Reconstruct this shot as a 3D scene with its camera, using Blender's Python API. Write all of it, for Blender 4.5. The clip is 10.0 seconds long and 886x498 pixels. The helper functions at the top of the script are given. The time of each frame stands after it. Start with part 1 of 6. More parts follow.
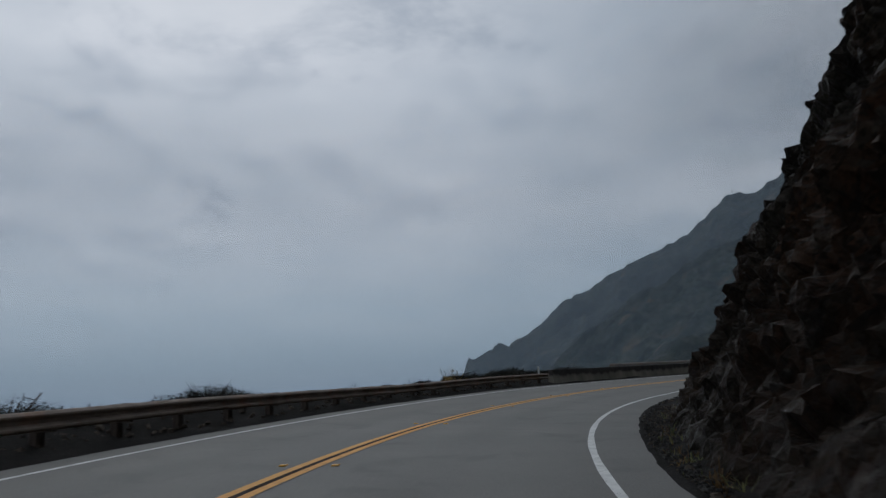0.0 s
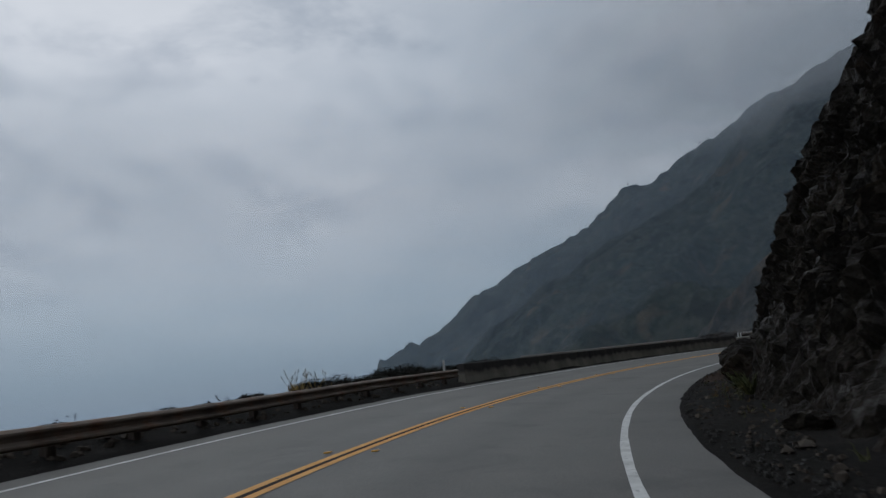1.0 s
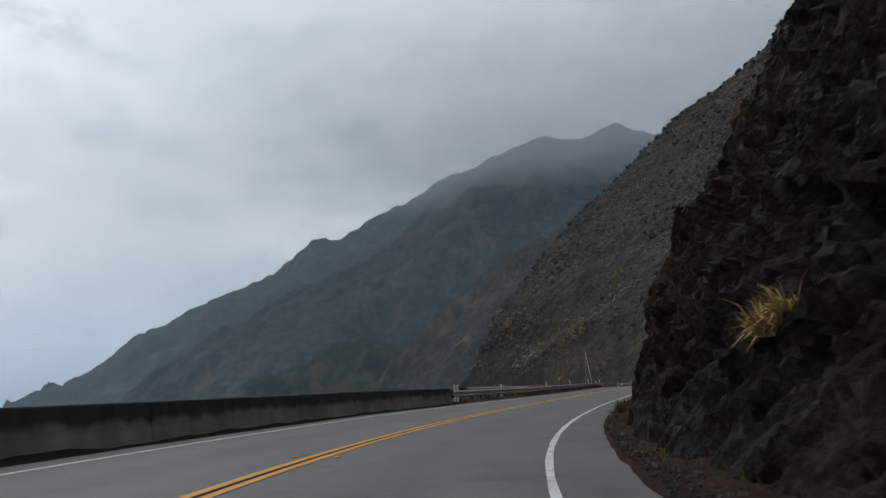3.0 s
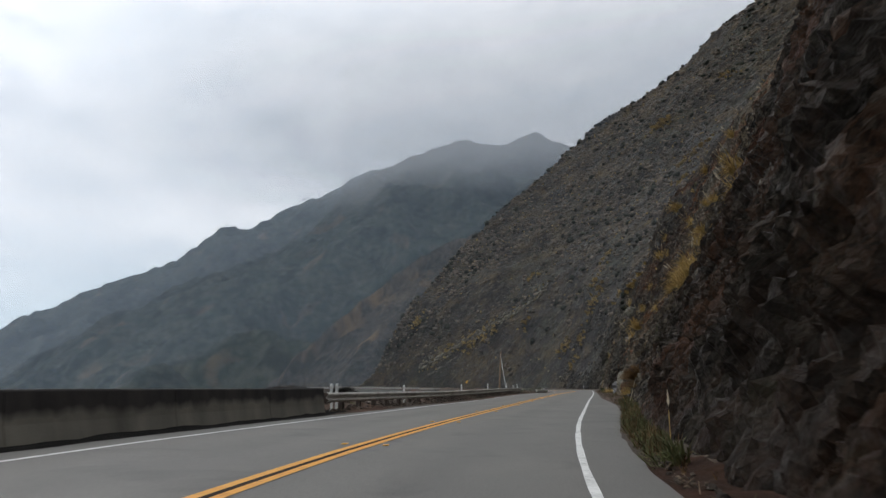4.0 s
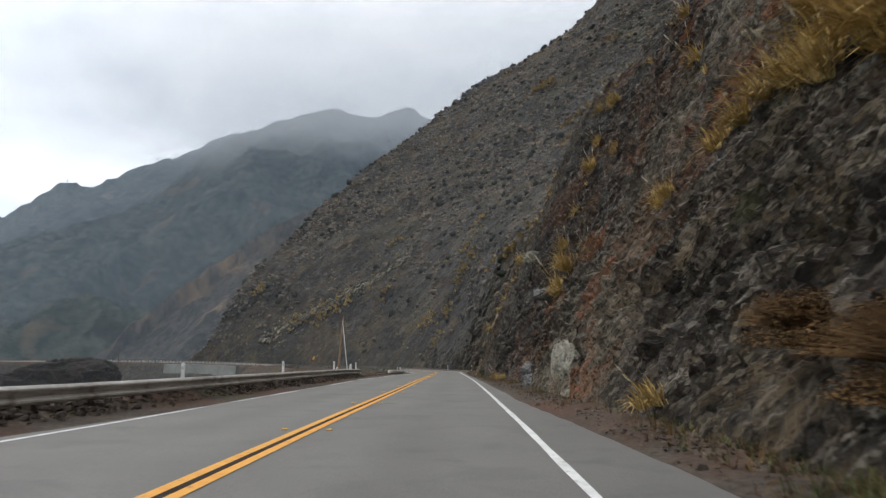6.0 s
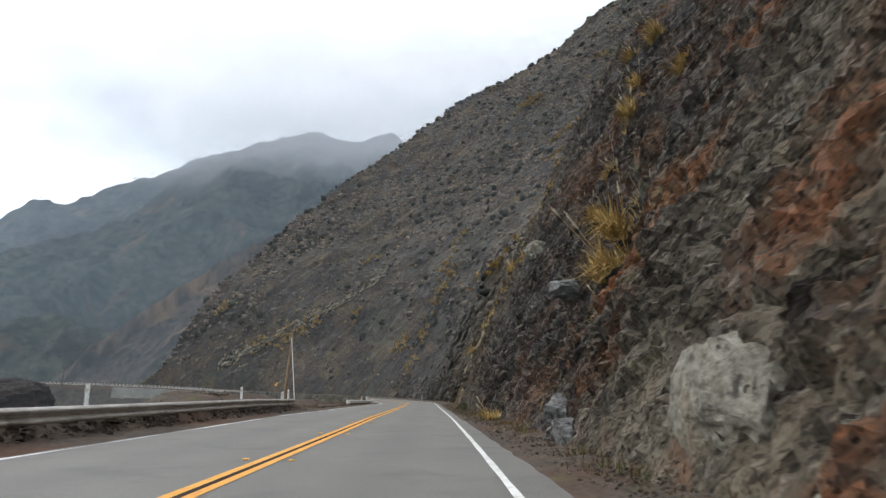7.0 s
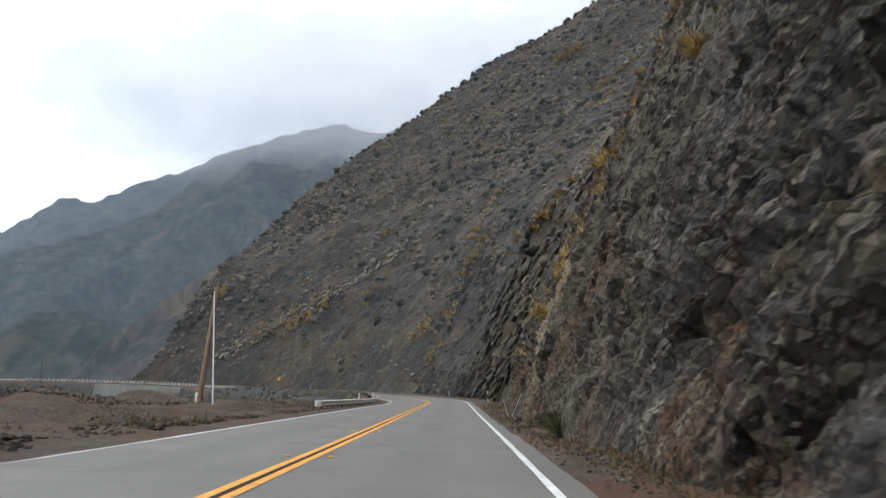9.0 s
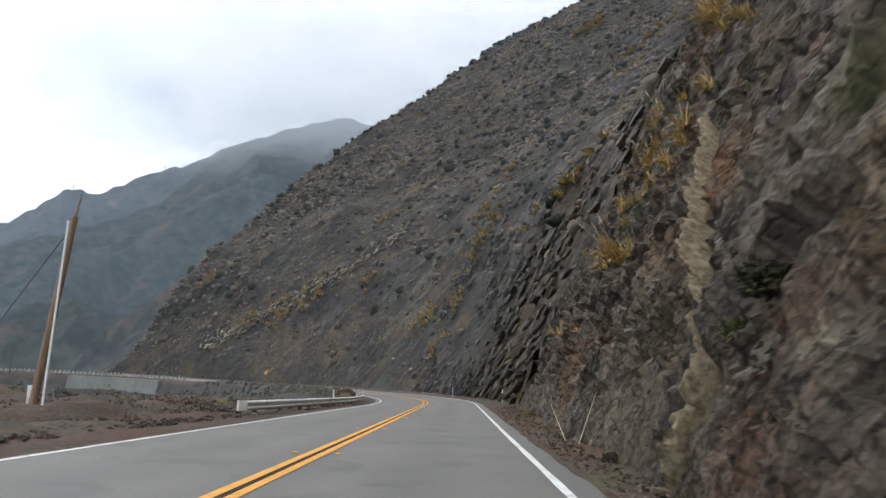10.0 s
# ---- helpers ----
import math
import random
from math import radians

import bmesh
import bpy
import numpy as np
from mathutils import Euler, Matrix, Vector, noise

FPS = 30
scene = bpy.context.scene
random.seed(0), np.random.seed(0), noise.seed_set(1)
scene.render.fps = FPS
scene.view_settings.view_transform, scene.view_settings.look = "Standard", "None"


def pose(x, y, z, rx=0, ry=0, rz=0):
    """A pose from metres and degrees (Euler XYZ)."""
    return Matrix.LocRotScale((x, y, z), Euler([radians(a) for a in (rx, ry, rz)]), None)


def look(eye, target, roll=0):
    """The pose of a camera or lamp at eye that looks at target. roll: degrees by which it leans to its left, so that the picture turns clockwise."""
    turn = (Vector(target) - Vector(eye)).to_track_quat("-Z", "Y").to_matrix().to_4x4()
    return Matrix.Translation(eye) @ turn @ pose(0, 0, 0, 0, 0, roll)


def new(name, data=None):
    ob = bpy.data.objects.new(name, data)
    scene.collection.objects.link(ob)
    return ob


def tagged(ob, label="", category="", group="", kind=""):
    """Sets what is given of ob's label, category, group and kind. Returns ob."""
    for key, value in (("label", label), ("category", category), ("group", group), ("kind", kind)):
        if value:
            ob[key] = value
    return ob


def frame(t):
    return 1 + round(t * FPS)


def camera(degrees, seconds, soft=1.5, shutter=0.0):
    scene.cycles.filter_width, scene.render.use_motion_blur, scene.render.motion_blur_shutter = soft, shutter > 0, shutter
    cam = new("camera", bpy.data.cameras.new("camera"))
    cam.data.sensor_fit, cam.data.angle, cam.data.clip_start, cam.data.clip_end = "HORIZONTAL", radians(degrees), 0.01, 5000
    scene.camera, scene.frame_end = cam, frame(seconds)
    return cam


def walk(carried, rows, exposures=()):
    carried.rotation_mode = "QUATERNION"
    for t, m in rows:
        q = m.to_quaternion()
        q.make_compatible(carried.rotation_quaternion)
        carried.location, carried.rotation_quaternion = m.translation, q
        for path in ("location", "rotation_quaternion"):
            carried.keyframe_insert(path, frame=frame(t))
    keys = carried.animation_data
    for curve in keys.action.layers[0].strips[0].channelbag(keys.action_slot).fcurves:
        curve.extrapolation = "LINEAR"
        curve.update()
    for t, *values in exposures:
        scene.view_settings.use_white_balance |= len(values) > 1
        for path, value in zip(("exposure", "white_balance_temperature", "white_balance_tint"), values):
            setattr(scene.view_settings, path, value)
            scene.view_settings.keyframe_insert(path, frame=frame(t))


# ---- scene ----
# ---- camera and its drive ----
cam = camera(64.47, 10.0, soft=1.35, shutter=0.14)
PATH = [
    (0.0, pose(26.164, -56.400, 0.824, 100.546, 3.103, 52.651)),
    (0.5, pose(21.292, -51.693, 0.835, 100.342, 5.106, 49.090)),
    (1.0, pose(16.794, -46.667, 0.815, 99.952, 6.611, 45.607)),
    (1.5, pose(12.766, -41.333, 0.807, 100.629, 8.258, 40.187)),
    (2.0, pose(9.321, -35.644, 0.795, 100.795, 7.747, 34.948)),
    (2.5, pose(6.348, -29.507, 0.785, 102.742, 5.834, 25.857)),
    (3.8, pose(1.128, -13.355, 0.876, 99.844, 1.990, 13.545)),
    (4.0, pose(0.611, -10.548, 0.889, 101.214, 1.840, 11.863)),
    (4.5, pose(-0.291, -3.288, 0.966, 101.584, 1.297, 7.121)),
    (5.0, pose(-0.727, 4.123, 0.998, 101.467, -0.605, 7.352)),
    (5.5, pose(-0.921, 11.680, 1.020, 99.498, 1.220, 4.387)),
    (5.7, pose(-0.920, 14.645, 1.020, 98.633, 0.708, 2.236)),
    (6.8, pose(-0.787, 30.537, 1.039, 101.620, 0.801, -1.124)),
    (7.0, pose(-0.599, 33.539, 1.034, 101.504, -0.422, -1.244)),
    (7.5, pose(-0.429, 40.982, 1.012, 101.842, -0.334, -0.162)),
    (8.0, pose(-0.466, 48.133, 1.025, 101.888, -0.274, -0.698)),
    (8.5, pose(-0.486, 55.342, 0.996, 101.550, 0.018, 0.684)),
    (9.0, pose(-0.544, 62.493, 0.966, 101.071, -0.002, 1.092)),
    (9.5, pose(-0.674, 69.855, 0.937, 101.196, -0.447, 0.719)),
    (10.0, pose(-0.648, 77.074, 0.880, 100.887, -0.845, 1.423)),
]
EXPOSURES = [
    (0.0, -1.62, 5950, 8),
    (1.5, -1.5, 6000, 8),
    (2.5, -1.16, 6100, 9),
    (4.0, -0.38, 6450, 10),
    (5.5, -0.1, 6550, 10),
    (7.0, 0.38, 6450, 10),
    (10.0, 0.36, 6350, 10),
]
walk(cam, PATH, EXPOSURES)

# ---- sky and light: low overcast over the sea ----
world = bpy.data.worlds.new("overcast_sky")
scene.world = world
world.use_nodes = True
nt = world.node_tree
nt.nodes.clear()
w_out = nt.nodes.new("ShaderNodeOutputWorld")
w_bg = nt.nodes.new("ShaderNodeBackground")
w_sky = nt.nodes.new("ShaderNodeTexSky")
w_sky.sky_type = "NISHITA"
w_sky.sun_disc = False
w_sky.sun_elevation = radians(38)
w_sky.sun_rotation = radians(-70)
w_co = nt.nodes.new("ShaderNodeTexCoord")
w_sep = nt.nodes.new("ShaderNodeSeparateXYZ")
nt.links.new(w_co.outputs["Generated"], w_sep.inputs[0])
# the cloud deck: a flat layer seen in perspective, so the direction is divided by its height
w_h = nt.nodes.new("ShaderNodeMath")
w_h.operation = "ADD"
w_h.inputs[1].default_value = 0.16
w_max = nt.nodes.new("ShaderNodeMath")
w_max.operation = "MAXIMUM"
w_max.inputs[1].default_value = 0.0
nt.links.new(w_sep.outputs["Z"], w_max.inputs[0])
nt.links.new(w_max.outputs[0], w_h.inputs[0])
w_dx = nt.nodes.new("ShaderNodeMath")
w_dx.operation = "DIVIDE"
w_dy = nt.nodes.new("ShaderNodeMath")
w_dy.operation = "DIVIDE"
nt.links.new(w_sep.outputs["X"], w_dx.inputs[0])
nt.links.new(w_sep.outputs["Y"], w_dy.inputs[0])
nt.links.new(w_h.outputs[0], w_dx.inputs[1])
nt.links.new(w_h.outputs[0], w_dy.inputs[1])
w_com = nt.nodes.new("ShaderNodeCombineXYZ")
nt.links.new(w_dx.outputs[0], w_com.inputs[0])
nt.links.new(w_dy.outputs[0], w_com.inputs[1])
w_n1 = nt.nodes.new("ShaderNodeTexNoise")
w_n1.inputs["Scale"].default_value = 0.55
w_n1.inputs["Detail"].default_value = 6
w_n1.inputs["Roughness"].default_value = 0.55
w_n1.inputs["Distortion"].default_value = 0.4
nt.links.new(w_com.outputs[0], w_n1.inputs["Vector"])
w_n2 = nt.nodes.new("ShaderNodeTexNoise")
w_n2.inputs["Scale"].default_value = 2.4
w_n2.inputs["Detail"].default_value = 5
nt.links.new(w_com.outputs[0], w_n2.inputs["Vector"])
w_mix = nt.nodes.new("ShaderNodeMix")
w_mix.data_type = "FLOAT"
w_mix.inputs[0].default_value = 0.35
nt.links.new(w_n1.outputs["Fac"], w_mix.inputs[2])
nt.links.new(w_n2.outputs["Fac"], w_mix.inputs[3])
w_ramp = nt.nodes.new("ShaderNodeValToRGB")
w_ramp.color_ramp.elements[0].position = 0.40
w_ramp.color_ramp.elements[0].color = (0.62, 0.67, 0.73, 1)
w_ramp.color_ramp.elements[1].position = 0.62
w_ramp.color_ramp.elements[1].color = (0.98, 0.98, 1.0, 1)
nt.links.new(w_mix.outputs[0], w_ramp.inputs[0])
# towards the sea horizon the deck greys out and turns blue
w_hr = nt.nodes.new("ShaderNodeValToRGB")
w_hr.color_ramp.elements[0].position = 0.0
w_hr.color_ramp.elements[0].color = (0.33, 0.44, 0.56, 1)
w_hr.color_ramp.elements[1].position = 0.30
w_hr.color_ramp.elements[1].color = (0.73, 0.80, 0.88, 1)
e = w_hr.color_ramp.elements.new(0.12)
e.color = (0.53, 0.65, 0.75, 1)
nt.links.new(w_sep.outputs["Z"], w_hr.inputs[0])
w_fade = nt.nodes.new("ShaderNodeMapRange")
w_fade.inputs["From Min"].default_value = 0.03
w_fade.inputs["From Max"].default_value = 0.24
nt.links.new(w_sep.outputs["Z"], w_fade.inputs["Value"])
w_cl = nt.nodes.new("ShaderNodeMix")
w_cl.data_type = "RGBA"
nt.links.new(w_fade.outputs[0], w_cl.inputs[0])
nt.links.new(w_hr.outputs[0], w_cl.inputs[6])
nt.links.new(w_ramp.outputs[0], w_cl.inputs[7])
w_sc = nt.nodes.new("ShaderNodeMix")
w_sc.data_type = "RGBA"
w_sc.blend_type = "MULTIPLY"
w_sc.inputs[0].default_value = 1.0
w_sc.inputs[7].default_value = (0.1, 0.1, 0.1, 1)
nt.links.new(w_sky.outputs[0], w_sc.inputs[6])
w_fin = nt.nodes.new("ShaderNodeMix")
w_fin.data_type = "RGBA"
w_fin.inputs[0].default_value = 0.93
nt.links.new(w_sc.outputs[2], w_fin.inputs[6])
nt.links.new(w_cl.outputs[2], w_fin.inputs[7])
# torn grey wisps under the deck, in drifts
w_w1 = nt.nodes.new("ShaderNodeTexNoise")
w_w1.inputs["Scale"].default_value = 2.3
w_w1.inputs["Detail"].default_value = 7
w_w1.inputs["Roughness"].default_value = 0.6
w_w1.inputs["Distortion"].default_value = 0.3
w_w2 = nt.nodes.new("ShaderNodeTexNoise")
w_w2.inputs["Scale"].default_value = 0.7
w_w2.inputs["Detail"].default_value = 3
nt.links.new(w_com.outputs[0], w_w1.inputs["Vector"])
nt.links.new(w_com.outputs[0], w_w2.inputs["Vector"])
w_s1 = nt.nodes.new("ShaderNodeMapRange")
w_s1.interpolation_type = "SMOOTHSTEP"
w_s1.inputs["From Min"].default_value, w_s1.inputs["From Max"].default_value = 0.46, 0.68
w_s2 = nt.nodes.new("ShaderNodeMapRange")
w_s2.inputs["From Min"].default_value, w_s2.inputs["From Max"].default_value = 0.40, 0.58
w_s3 = nt.nodes.new("ShaderNodeMapRange")
w_s3.inputs["From Min"].default_value, w_s3.inputs["From Max"].default_value = 0.10, 0.22
nt.links.new(w_w1.outputs["Fac"], w_s1.inputs["Value"])
nt.links.new(w_w2.outputs["Fac"], w_s2.inputs["Value"])
nt.links.new(w_sep.outputs["Z"], w_s3.inputs["Value"])
w_a = nt.nodes.new("ShaderNodeMath")
w_a.operation = "MULTIPLY"
nt.links.new(w_s1.outputs[0], w_a.inputs[0])
nt.links.new(w_s2.outputs[0], w_a.inputs[1])
w_b = nt.nodes.new("ShaderNodeMath")
w_b.operation = "MULTIPLY"
nt.links.new(w_a.outputs[0], w_b.inputs[0])
nt.links.new(w_s3.outputs[0], w_b.inputs[1])
w_wisp = nt.nodes.new("ShaderNodeMix")
w_wisp.data_type, w_wisp.blend_type = "RGBA", "MULTIPLY"
w_wisp.inputs[7].default_value = (0.72, 0.75, 0.79, 1)
nt.links.new(w_b.outputs[0], w_wisp.inputs[0])
nt.links.new(w_fin.outputs[2], w_wisp.inputs[6])
# the deck is thinner and brighter out over the sea, thick over the mountains
w_side = nt.nodes.new("ShaderNodeMapRange")
w_side.interpolation_type = "SMOOTHSTEP"
w_side.inputs["From Min"].default_value = -0.95
w_side.inputs["From Max"].default_value = 0.25
w_side.inputs["To Min"].default_value = 1.98
w_side.inputs["To Max"].default_value = 1.28
nt.links.new(w_sep.outputs["X"], w_side.inputs["Value"])
w_mul = nt.nodes.new("ShaderNodeVectorMath")
w_mul.operation = "SCALE"
nt.links.new(w_wisp.outputs[2], w_mul.inputs[0])
nt.links.new(w_side.outputs[0], w_mul.inputs["Scale"])
nt.links.new(w_mul.outputs[0], w_bg.inputs["Color"])
w_bg.inputs["Strength"].default_value = 1.0
nt.links.new(w_bg.outputs[0], w_out.inputs["Surface"])

sun_data = bpy.data.lights.new("sun", "SUN")
sun_data.energy = 1.35
sun_data.angle = radians(55)
sun_data.color = (1.0, 0.96, 0.9)
sun = new("sun", sun_data)
sun.matrix_basis = look((-62, 22, 62), (0, 0, 0))

# ---- materials ----


def mat(name, stops, scale=1.0, detail=6, rough=0.8, bump=0.0, bump_scale=20.0, spec=0.4, metal=0.0,
        stretch=(1, 1, 1), turn=(0, 0, 0), stops2=None, scale2=8.0, mix2=0.35, blotch=None, bump_dist=0.05,
        vary=0.0):
    """A procedural surface: a ramp over large noise, a finer ramp mixed in, an optional blotch colour (colour, scale, low, high)."""
    m = bpy.data.materials.new(name)
    m.use_nodes = True
    t = m.node_tree
    bsdf = t.nodes["Principled BSDF"]
    co = t.nodes.new("ShaderNodeTexCoord")
    mp = t.nodes.new("ShaderNodeMapping")
    mp.inputs["Scale"].default_value = stretch
    mp.inputs["Rotation"].default_value = [radians(a) for a in turn]
    t.links.new(co.outputs["Object"], mp.inputs["Vector"])

    def ramp_of(sts, sc, det):
        n = t.nodes.new("ShaderNodeTexNoise")
        n.inputs["Scale"].default_value = sc
        n.inputs["Detail"].default_value = det
        n.inputs["Roughness"].default_value = 0.62
        t.links.new(mp.outputs[0], n.inputs["Vector"])
        r = t.nodes.new("ShaderNodeValToRGB")
        els = r.color_ramp.elements
        while len(els) < len(sts):
            els.new(0.5)
        for el, (pos, col) in zip(els, sts):
            el.position, el.color = pos, (*col, 1)
        t.links.new(n.outputs["Fac"], r.inputs[0])
        return r.outputs[0]

    colour = ramp_of(stops, scale, detail)
    if stops2:
        c2 = ramp_of(stops2, scale2, 5)
        mx = t.nodes.new("ShaderNodeMix")
        mx.data_type = "RGBA"
        mx.inputs[0].default_value = mix2
        t.links.new(colour, mx.inputs[6])
        t.links.new(c2, mx.inputs[7])
        colour = mx.outputs[2]
    for bl in (blotch or []):
        col, sc, lo, hi, amount = bl
        n = t.nodes.new("ShaderNodeTexNoise")
        n.inputs["Scale"].default_value = sc
        n.inputs["Detail"].default_value = 5
        n.inputs["Distortion"].default_value = 0.6
        t.links.new(mp.outputs[0], n.inputs["Vector"])
        mr = t.nodes.new("ShaderNodeMapRange")
        mr.inputs["From Min"].default_value, mr.inputs["From Max"].default_value = lo, hi
        mr.inputs["To Max"].default_value = amount
        t.links.new(n.outputs["Fac"], mr.inputs["Value"])
        mx = t.nodes.new("ShaderNodeMix")
        mx.data_type = "RGBA"
        t.links.new(mr.outputs[0], mx.inputs[0])
        t.links.new(colour, mx.inputs[6])
        mx.inputs[7].default_value = (*col, 1)
        colour = mx.outputs[2]
    if vary:
        info = t.nodes.new("ShaderNodeNewGeometry")
        hv = t.nodes.new("ShaderNodeHueSaturation")
        mr = t.nodes.new("ShaderNodeMapRange")
        mr.inputs["To Min"].default_value, mr.inputs["To Max"].default_value = 1 - vary, 1 + vary
        t.links.new(info.outputs["Random Per Island"], mr.inputs["Value"])
        t.links.new(mr.outputs[0], hv.inputs["Value"])
        t.links.new(colour, hv.inputs["Color"])
        colour = hv.outputs[0]
    t.links.new(colour, bsdf.inputs["Base Color"])
    bsdf.inputs["Roughness"].default_value = rough
    bsdf.inputs["Metallic"].default_value = metal
    bsdf.inputs["Specular IOR Level"].default_value = spec
    if bump:
        n = t.nodes.new("ShaderNodeTexNoise")
        n.inputs["Scale"].default_value = bump_scale
        n.inputs["Detail"].default_value = 8
        n.inputs["Roughness"].default_value = 0.65
        t.links.new(mp.outputs[0], n.inputs["Vector"])
        b = t.nodes.new("ShaderNodeBump")
        b.inputs["Strength"].default_value = bump
        b.inputs["Distance"].default_value = bump_dist
        t.links.new(n.outputs["Fac"], b.inputs["Height"])
        t.links.new(b.outputs[0], bsdf.inputs["Normal"])
    return m


M_ASPHALT = mat("worn_asphalt", [(0.3, (0.121, 0.114, 0.101)), (0.55, (0.144, 0.136, 0.120)), (0.75, (0.17, 0.161, 0.143))],
                scale=0.35, rough=0.7, bump=0.25, bump_scale=60, spec=0.35, bump_dist=0.01,
                stops2=[(0.35, (0.08, 0.079, 0.077)), (0.65, (0.21, 0.206, 0.195))], scale2=45, mix2=0.4,
                blotch=[((0.06, 0.058, 0.055), 0.8, 0.56, 0.75, 0.5)])
def wear_lanes(m):
    """Oil-darkened lane middles and paler wheel tracks, broken up along the road."""
    t = m.node_tree
    L = t.links.new
    bsdf = t.nodes["Principled BSDF"]
    src = bsdf.inputs["Base Color"].links[0].from_socket
    at_ = t.nodes.new("ShaderNodeAttribute")
    at_.attribute_name = "lane"
    ab = t.nodes.new("ShaderNodeMath")
    ab.operation = "ABSOLUTE"
    L(at_.outputs["Fac"], ab.inputs[0])
    sc = t.nodes.new("ShaderNodeMath")
    sc.operation = "DIVIDE"
    sc.inputs[1].default_value = 4.4
    L(ab.outputs[0], sc.inputs[0])
    r = t.nodes.new("ShaderNodeValToRGB")
    r.color_ramp.interpolation = "EASE"
    els = r.color_ramp.elements
    while len(els) < 7:
        els.new(0.5)
    for el, (pos, v) in zip(els, ((0.0, 0.90), (0.22, 1.06), (0.40, 0.90), (0.60, 1.06), (0.75, 1.0), (0.82, 0.92), (1.0, 0.84))):
        el.position, el.color = pos, (v, v, v * 0.99, 1)
    L(sc.outputs[0], r.inputs[0])
    mx = t.nodes.new("ShaderNodeMix")
    mx.data_type, mx.blend_type = "RGBA", "MULTIPLY"
    co = t.nodes.new("ShaderNodeTexCoord")
    n = t.nodes.new("ShaderNodeTexNoise")
    n.inputs["Scale"].default_value, n.inputs["Detail"].default_value = 0.25, 5
    L(co.outputs["Object"], n.inputs["Vector"])
    mr = t.nodes.new("ShaderNodeMapRange")
    mr.inputs["From Min"].default_value, mr.inputs["From Max"].default_value = 0.3, 0.6
    L(n.outputs["Fac"], mr.inputs["Value"])
    L(mr.outputs[0], mx.inputs[0])
    L(src, mx.inputs[6])
    L(r.outputs[0], mx.inputs[7])
    L(mx.outputs[2], bsdf.inputs["Base Color"])


wear_lanes(M_ASPHALT)
M_WHITE = mat("worn_white_paint", [(0.3, (0.5, 0.5, 0.48)), (0.6, (0.72, 0.72, 0.7))], scale=3, rough=0.7, bump=0.2, bump_scale=60, bump_dist=0.005,
              blotch=[((0.2, 0.2, 0.2), 9, 0.58, 0.7, 0.7)])
M_YELLOW = mat("worn_yellow_paint", [(0.3, (0.62, 0.27, 0.03)), (0.6, (0.75, 0.36, 0.05))], scale=3, rough=0.65, bump=0.2, bump_scale=60, bump_dist=0.005,
               blotch=[((0.2, 0.12, 0.05), 7, 0.6, 0.72, 0.7)])
M_SEAL = mat("dark_seal_strip", [(0.3, (0.022, 0.017, 0.014)), (0.7, (0.05, 0.037, 0.028))], scale=5, rough=0.9, spec=0.08)
M_DIRT = mat("brown_gravel_dirt", [(0.3, (0.016, 0.012, 0.010)), (0.5, (0.044, 0.031, 0.023)), (0.66, (0.095, 0.067, 0.047))], scale=0.7, rough=0.95, bump=0.8,
             bump_scale=9, spec=0.2, stops2=[(0.35, (0.025, 0.022, 0.02)), (0.65, (0.15, 0.125, 0.10))], scale2=9, mix2=0.5,
             blotch=[((0.09, 0.044, 0.026), 0.22, 0.48, 0.64, 0.65), ((0.09, 0.10, 0.035), 0.5, 0.60, 0.72, 0.5)])


# the beds rise towards the south and the hill: their long axis, their normal and the third way
BED_A = Vector((0.42, -0.66, 0.62)).normalized()
BED_N = (Vector((0, 0, 1)) - BED_A * BED_A.z).normalized()
BED_W = BED_A.cross(BED_N)
BED_TURN = Matrix((BED_W, BED_A, BED_N)).transposed().to_euler()
BEDS = [
    (50.0, 54.0, 74.0, 80.0, (0.048, 0.053, 0.058), 0.6, 0.35, 0.46, 0.56),
    (3.5, 6.0, 9.5, 12.0, (0.13, 0.046, 0.024), 0.65, 0.3, 0.46, 0.58),
    (18.0, 26.0, 36.0, 42.0, (0.15, 0.11, 0.06), 0.6, 0.7, 0.50, 0.62),
    (34.0, 37.0, 44.5, 48.0, (0.175, 0.152, 0.112), 0.75, 0.5, 0.36, 0.56),
    (34.5, 37.0, 41.0, 43.5, (0.18, 0.066, 0.026), 0.8, 0.6, 0.48, 0.58),
    (-14.0, -8.0, 12.0, 18.0, (0.13, 0.055, 0.022), 0.55, 0.6, 0.48, 0.62),
    (54.0, 56.0, 59.0, 61.0, (0.12, 0.062, 0.028), 0.7, 0.8, 0.46, 0.58),
    (86.2, 87.2, 90.5, 92.5, (0.105, 0.088, 0.06), 0.8, 0.5, 0.3, 0.5),
    (47.4, 48.6, 51.6, 53.0, (0.22, 0.09, 0.034), 0.75, 0.5, 0.45, 0.57),
    (73.5, 77.0, 83.0, 86.0, (0.12, 0.102, 0.081), 0.85, 0.5, 0.36, 0.54),
    (93.0, 97.0, 140.0, 160.0, (0.125, 0.115, 0.092), 0.75, 0.5, 0.42, 0.58),
]


